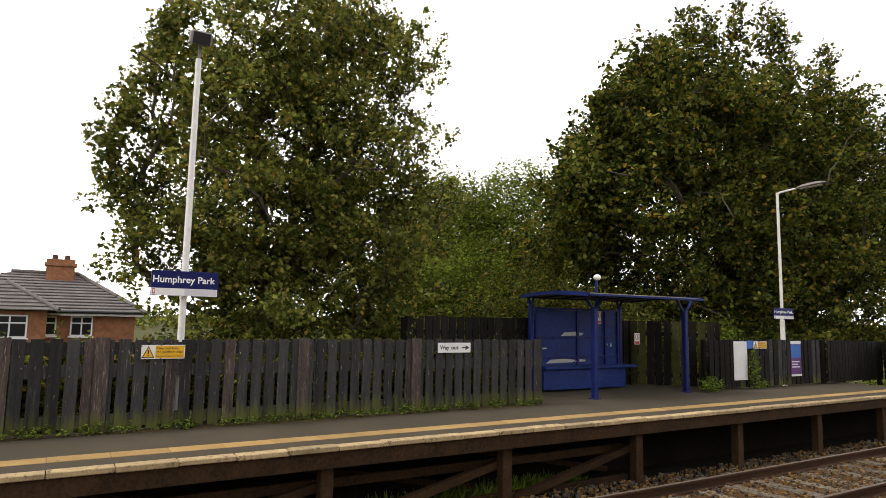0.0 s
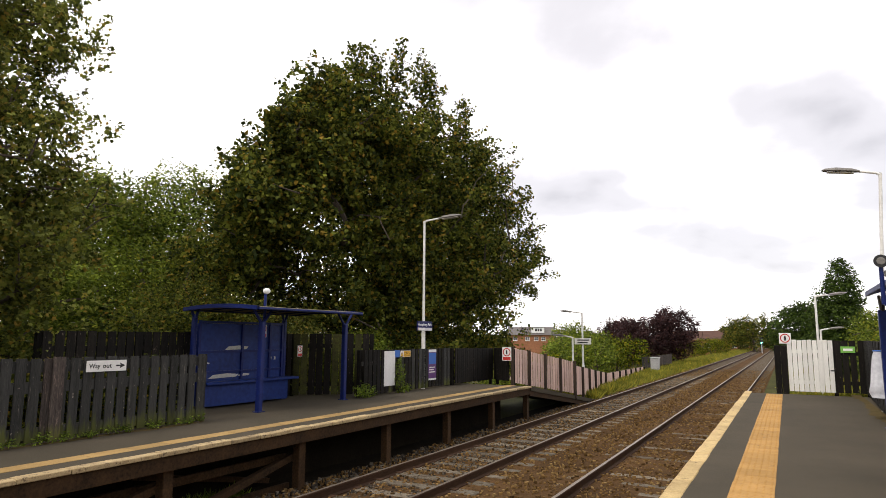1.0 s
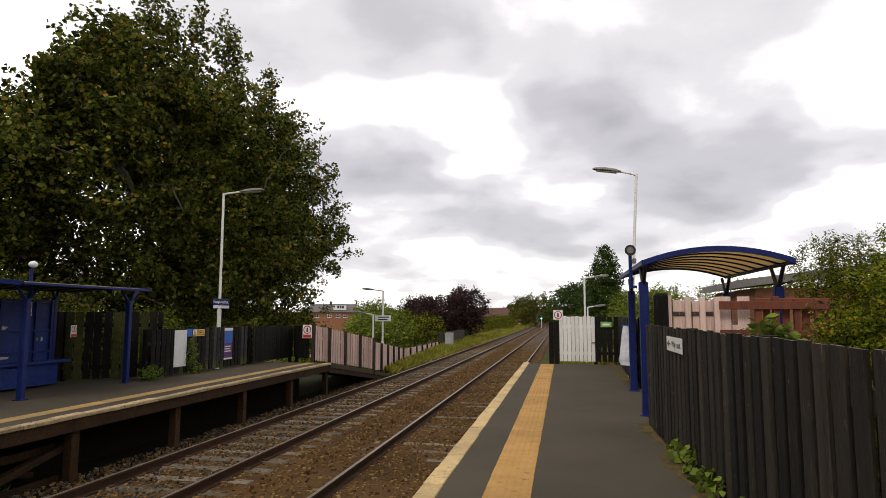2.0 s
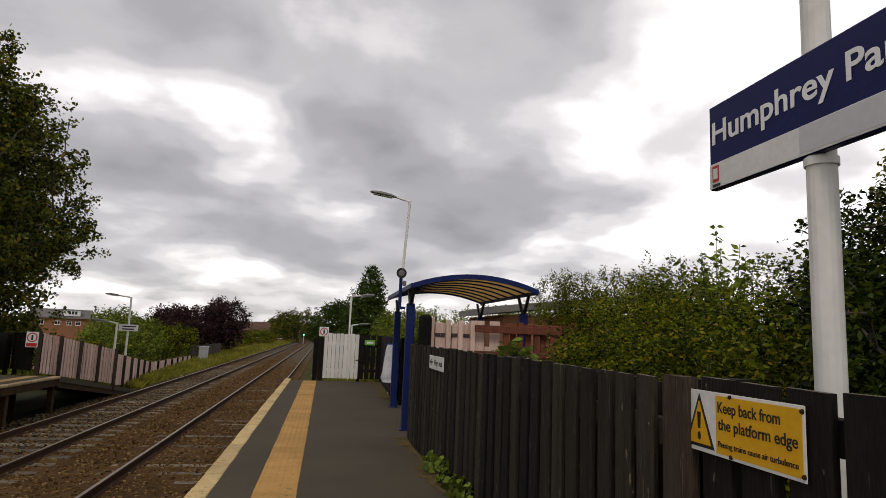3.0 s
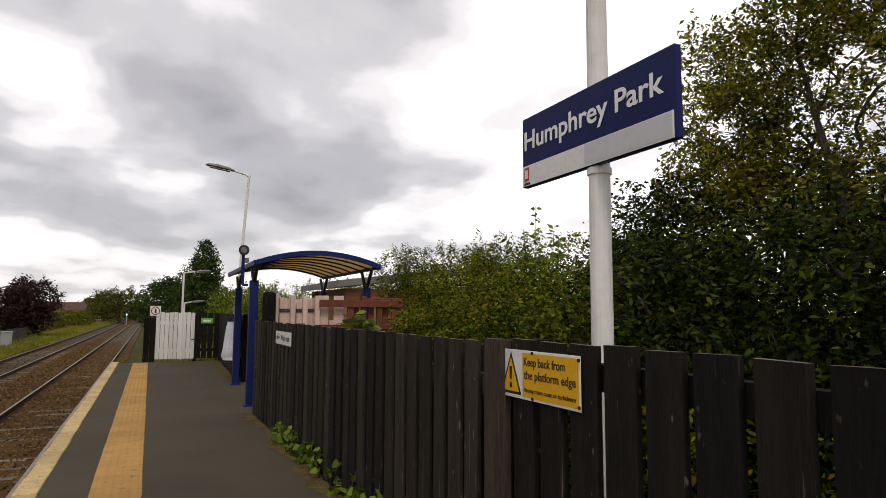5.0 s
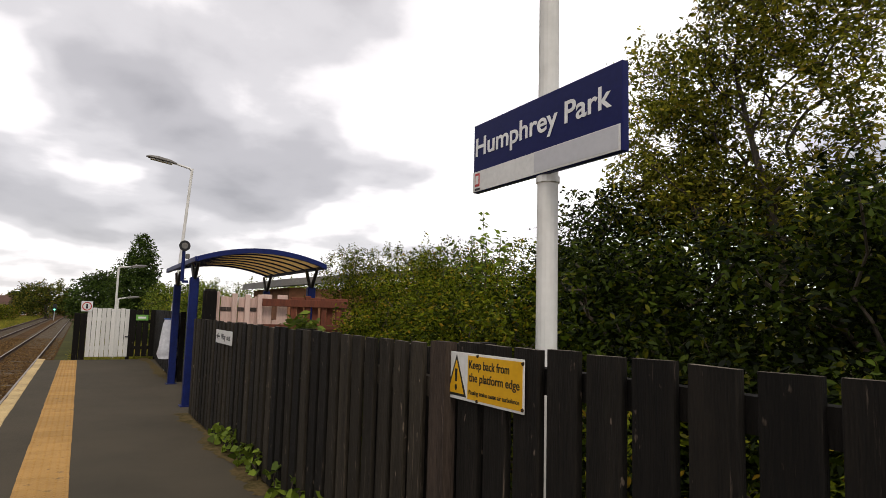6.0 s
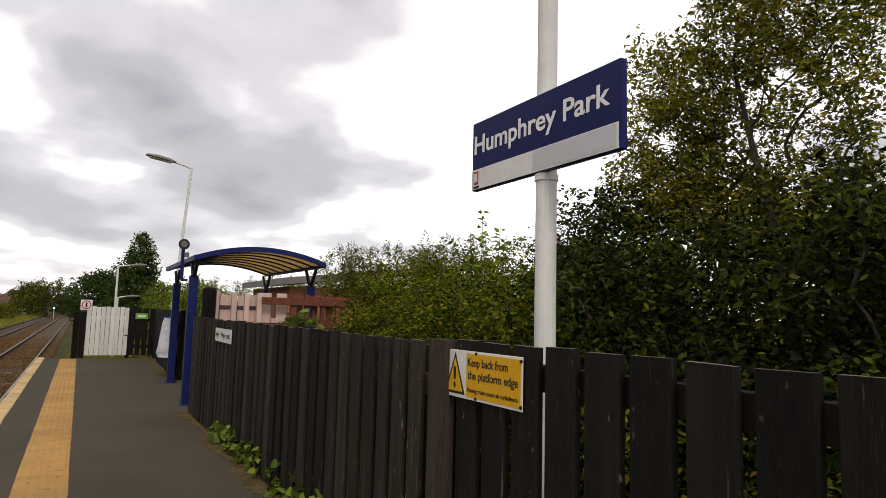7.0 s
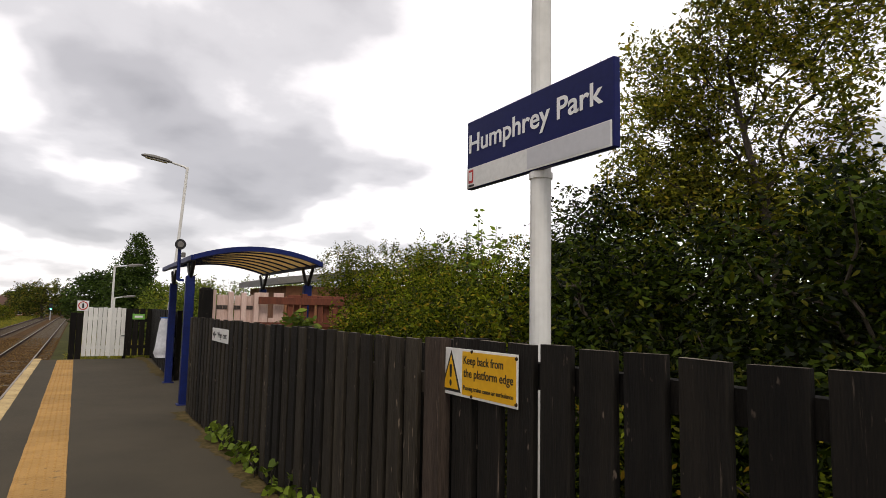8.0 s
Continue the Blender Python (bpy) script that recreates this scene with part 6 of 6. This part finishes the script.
for i, (x, y, h, r, mat) in enumerate(((-13.5, 47, 3.4, 2.8, "light_leaf"), (-14.4, 52, 4.2, 2.2, "light_leaf"), (-12.6, 55, 3.0, 2.4, "hedge"), (-15.9, 53, 5.4, 1.7, "light_leaf"), (-18.0, 60, 6.2, 1.7, "light_leaf"), (-29.0, 54, 6.0, 3.2, "sycamore"),
                                             (-14.0, 40, 2.2, 1.8, "hedge"), (-17.5, 43, 2.4, 2.0, "light_leaf"), (-21, 88, 6.2, 3.2, "sycamore"), (-27.5, 96, 6.5, 3.4, "copper"), (-11.5, 118, 2.6, 3.2, "hedge"), (-16.5, 124, 3.6, 3.6, "hedge"), (-22.5, 128, 4.2, 3.8, "light_leaf"), (-29, 132, 4.6, 4.0, "sycamore"), (-27, 172, 4.6, 3.6, "maple_dark"), (-20.5, 170, 4.2, 3.4, "hedge"), (-14.5, 168, 3.8, 3.2, "maple_dark"))):
    tree("verge_bush", "yellow-green bushes on the bank beyond the ramp", "shrub", (x, y, ground_z(x, y)), [(0, 0, h * 0.5, r, r, h * 0.5), (r * 0.5, 0, h * 0.66, r * 0.6, r * 0.6, h * 0.35), (-r * 0.5, 0, h * 0.6, r * 0.6, r * 0.6, h * 0.38)],
         mat, 340 + i, 330, 18, 0.2, 0.28, trunk=0.08, shape=DIAMOND, limbs=16, group="bushes on the bank")
for i, (x, y, h, r) in enumerate(((-6.2, 150, 7.6, 4.4), (-9.5, 165, 6.6, 3.4), (-14.2, 190, 6.0, 2.0), (-3.6, 190, 4.8, 3.0), (-1.2, 230, 4.6, 3.0), (3.5, 210, 5.0, 3.4), (2.2, 130, 3.6, 2.4), (4.5, 95, 3.8, 2.4))):
    tree("distant_tree", "rounded dark green tree beside the line in the distance", "tree", (x, y, -1.3), [(0, 0, h * 0.55, r, r, h * 0.46), (r * 0.4, 0, h * 0.68, r * 0.6, r * 0.6, h * 0.34), (-r * 0.5, 0, h * 0.62, r * 0.6, r * 0.6, h * 0.36)],
         "maple_dark", 360 + i, 380, 18, 0.4, 0.5, trunk=0.2, shape=DIAMOND, limbs=12, group="distant trees")
# a far belt of trees that closes the horizon
fr = np.random.default_rng(77)
ang = np.concatenate([fr.uniform(-75, -2.5, 9000), fr.uniform(3.2, 95, 12000)])
dist = fr.uniform(260, 330, len(ang))
hgt = fr.uniform(0, 1, len(ang)) * (2.2 + 2.2 * np.abs(np.sin(ang * 0.9)) * np.abs(np.cos(ang * 0.37 + 1)))
pts = np.stack([-np.sin(np.radians(ang)) * dist, np.cos(np.radians(ang)) * dist, -2.6 + hgt * 1.7], 1)
tagged(part("far_woods", leaves("far_woods", pts, 2.2, fr, shape=DIAMOND), "sycamore"), "far belt of dark green trees along the horizon", "trees", kind="stuff")

# verge grass
gr = np.random.default_rng(9)
n = 90000
gx = np.where(gr.uniform(0, 1, n) < 0.8, gr.uniform(-10.8, -7.45, n), gr.uniform(-0.4, 3.5, n))
gy = 28.5 + 170 * gr.uniform(0, 1, n) ** 2.2
gy = np.where(gx > -2, gy + 4, gy)
gz = np.array([ground_z(a, b) for a, b in zip(gx, gy)])
tagged(part("verge_grass", leaves("verge_grass", np.stack([gx, gy, gz], 1), 0.42, gr, shape=BLADE * np.array([1.3, 1, 1]), droop=-1.6, spread=0.9, up=0.1), "verge"),
       "long yellow-green grass on the verge beside the track", "grass", kind="stuff")
n = 5000
tagged(part("trackside_weeds", leaves("trackside_weeds", np.stack([gr.uniform(-8.3, -7.9, n), gr.uniform(1, 9, n), np.full(n, -1.2)], 1), 0.28, gr, shape=BLADE * np.array([3, 1, 1]), droop=-1.2, spread=0.9, up=0.1), "weed"),
       "straggling green weeds under the raised deck", "weeds", kind="stuff")

# trackside cabinet and signal
t = thing("equipment_cabinet", pose(-9.15, 52.8, -1.62), "pale grey trackside equipment cabinet at the end of the fence", "cabinet")
part("body", boxm(-0.3, 0.3, -0.3, 0.3, 0, 1.62, 0.02), "galv", t)
part("door", boxm(-0.26, 0.26, -0.32, -0.3, 0.08, 1.52, 0.005), "galv", t)
part("lid", boxm(-0.34, 0.34, -0.35, 0.35, 1.62, 1.68, 0.015), "galv", t)
t = thing("railway_signal", pose(-4.25, 134, -1.1), "colour-light signal showing green beside the far track", "signal")
part("post", tubem([(0, 0, 0), (0, 0, 2.0)], [0.08, 0.08], 8), "galv", t)
hd = part("head", boxm(-0.3, 0.3, -0.1, 0.1, 1.6, 2.9, 0.04), "black", t)
part("lamp", tubem([(0, -0.11, 1.95), (0, -0.13, 1.95)], [0.13, 0.13], 12), "green_light", hd, "lit green lamp")
t = thing("road_bridge", pose(0, 330, 0), "dark flat road bridge across the line in the distance", "bridge")
part("deck", boxm(-11, 4, -2, 2, 3.0, 4.2), "near_black", t)
for x in (-9.5, 1.5):
    part("abutment", boxm(x - 1.2, x + 1.2, -2, 2, -1.2, 3.4), "brick", t)


# ---- houses ----
def window(t, x, z, w, h, y=-0.02, bars=1, door=False):
    """A white framed window set in a wall that faces local -y."""
    win = part("window", boxm(-w / 2, w / 2, y - 0.03, y + 0.05, 0, h), "upvc", t, at=pose(x, 0, z))
    k = bars + 1
    for i in range(k):
        a = -w / 2 + 0.06 + i * (w - 0.06) / k
        part("pane", boxm(a, a + (w - 0.06) / k - 0.06, y - 0.036, y - 0.03, 0.06, h * 0.62), "glass", win)
        part("pane", boxm(a, a + (w - 0.06) / k - 0.06, y - 0.036, y - 0.03, h * 0.68, h - 0.06), "glass", win)
    part("sill", boxm(-w / 2 - 0.06, w / 2 + 0.06, y - 0.12, y, -0.07, 0), "upvc", win)


def hip_roof(bm, x0, x1, y0, y1, z0, z1, ridge0, ridge1, lift=0.0):
    ym = (y0 + y1) / 2
    v = [bm.verts.new(p) for p in ((x0, y0, z0), (x1, y0, z0), (x1, y1, z0), (x0, y1, z0), (ridge0, ym, z1), (ridge1, ym, z1))]
    for f in ((0, 1, 5, 4), (1, 2, 5), (2, 3, 4, 5), (3, 0, 4)):
        bm.faces.new([v[i] for i in f])
    bm.faces.new([v[i] for i in (3, 2, 1, 0)])
    return bm


t = thing("house", pose(-32, 1.0, -3.6, 0, 0, 90), "brick house with a grey tiled hip roof and white windows", "house")
part("wall", boxm(-6, 3.6, 0, 7, 0, 5.15), "brick", t, "red-brown brick wall")
rf = part("roof", hip_roof(bmesh.new(), -6.4, 4.0, -0.4, 7.4, 5.15, 6.95, -1.4, 1.3), "roof_tile", t, "grey tiled hip roof")
for i in range(13):
    u = i / 13
    z = 5.16 + 1.79 * u
    yy = -0.42 + 3.9 * u
    part("tile_course", boxm(-6.4 + 5.0 * u, 4.0 - 2.7 * u, yy - 0.02, yy + 0.30, z, z + 0.035), "roof_tile", rf)
for (a, b) in (((4.0, -0.4, 5.17), (1.3, 3.5, 6.97)), ((-1.4, 3.5, 6.97), (1.3, 3.5, 6.97))):
    part("ridge", tubem([a, b], [0.1, 0.1], 8), "roof_tile", rf)
part("gutter", tubem([(-6.4, -0.45, 5.14), (4.0, -0.45, 5.14)], [0.07, 0.07], 8), "black", t)
part("fascia", boxm(-6.3, 3.9, -0.39, -0.36, 4.98, 5.13), "upvc", t, "white fascia board")
ch = part("chimney", boxm(-0.58, 0.58, -0.45, 0.45, 0, 1.2), "brick", rf, "brick chimney stack", at=pose(0.55, 3.2, 6.4))
part("chimney_cap", boxm(-0.66, 0.66, -0.53, 0.53, 0.88, 1.02), "brick", ch)
wing = part("wing_roof", hip_roof(bmesh.new(), -6.3, 0.6, -2.2, 2.6, 5.17, 6.35, -4.6, -1.3), "roof_tile", t, "lower grey hip roof over the front wing")
for i in range(8):
    u = i / 8
    part("tile_course", boxm(-6.3 + 1.7 * u, 0.6 - 1.9 * u, -2.22 + 2.4 * u, -1.92 + 2.4 * u, 5.18 + 1.18 * u, 5.215 + 1.18 * u), "roof_tile", wing)
part("wing_ridge", tubem([(0.6, -2.2, 5.19), (-1.3, 0.2, 6.37)], [0.09, 0.09], 8), "roof_tile", wing)
part("wing_wall", boxm(-5.9, 0.2, -1.8, 0.0, 0, 5.15), "brick", t, "red-brown brick wall")
for dx in (-0.25, 0.25):
    part("chimney_pot", tubem([(dx, 0, 1.2), (dx, 0, 1.42)], [0.13, 0.11], 10), "red_tile", ch)
window(t, -1.3, 4.08, 1.75, 0.9, y=-1.82, bars=2)
window(t, 0.35, 4.12, 0.42, 0.82, bars=0)
window(t, 1.5, 4.1, 0.85, 0.86, bars=1)
window(t, -4.2, 4.08, 1.75, 0.9, y=-1.82, bars=2)

t = thing("house", pose(-52.0, 140, -4.3, 0, 0, 25), "low brick house with a grey roof and white dormer", "house")
part("wall", boxm(-5, 6, 0, 7, 0, 6.5), "brick", t)
part("roof", hip_roof(bmesh.new(), -5.4, 6.4, -0.4, 7.4, 6.5, 8.4, -4.8, 5.8), "roof_tile", t)
dm = part("dormer", boxm(0.4, 3.3, 0.3, 3.6, 7.0, 8.2), "upvc", t, "white flat-roofed dormer")
for i in range(3):
    part("pane", boxm(1.2 + i * 0.55, 1.6 + i * 0.55, 0.27, 0.29, 7.35, 7.95), "glass", dm)
part("dormer_roof", boxm(0.25, 3.45, 0.15, 3.7, 8.2, 8.32), "roof_tile", dm)
for x in (-3.4, -0.6, 1.4, 3.0):
    window(t, x, 5.2, 0.95, 0.85, bars=1)
for i in range(4):
    t = thing("terraced_house", pose(-29 + i * 6.1, 182, -3.7, 0, 0, 0), "red-tiled terraced house in the distance", "house", "distant terrace")
    part("wall", boxm(-3, 3, 0, 8, 0, 4.9), "brick", t)
    part("roof", hip_roof(bmesh.new(), -3.0, 3.0, -0.4, 8.4, 4.9, 7.4, -2.99, 2.99), "red_tile", t)
    window(t, -1.4, 3.0, 1.2, 1.2)
    window(t, 1.4, 3.0, 1.2, 1.2)
t = thing("bungalow", pose(4.55, 17, -0.45, 0, 0, 0), "low building with a blue-grey sheet roof behind the fences", "house")
part("wall", boxm(0, 6, 0, 4, -0.3, 2.6), "brick", t)
bm = bmesh.new()
v = [bm.verts.new(p) for p in ((-0.3, -0.3, 2.80), (6.3, -0.3, 3.6), (6.3, 4.3, 3.6), (-0.3, 4.3, 2.80), (-0.3, -0.3, 2.62), (6.3, -0.3, 3.42), (6.3, 4.3, 3.42), (-0.3, 4.3, 2.62))]
for f in ((0, 1, 2, 3), (7, 6, 5, 4), (0, 4, 5, 1), (1, 5, 6, 2), (2, 6, 7, 3), (3, 7, 4, 0)):
    bm.faces.new([v[i] for i in f])
part("roof", bm, "lamp_grey", t)
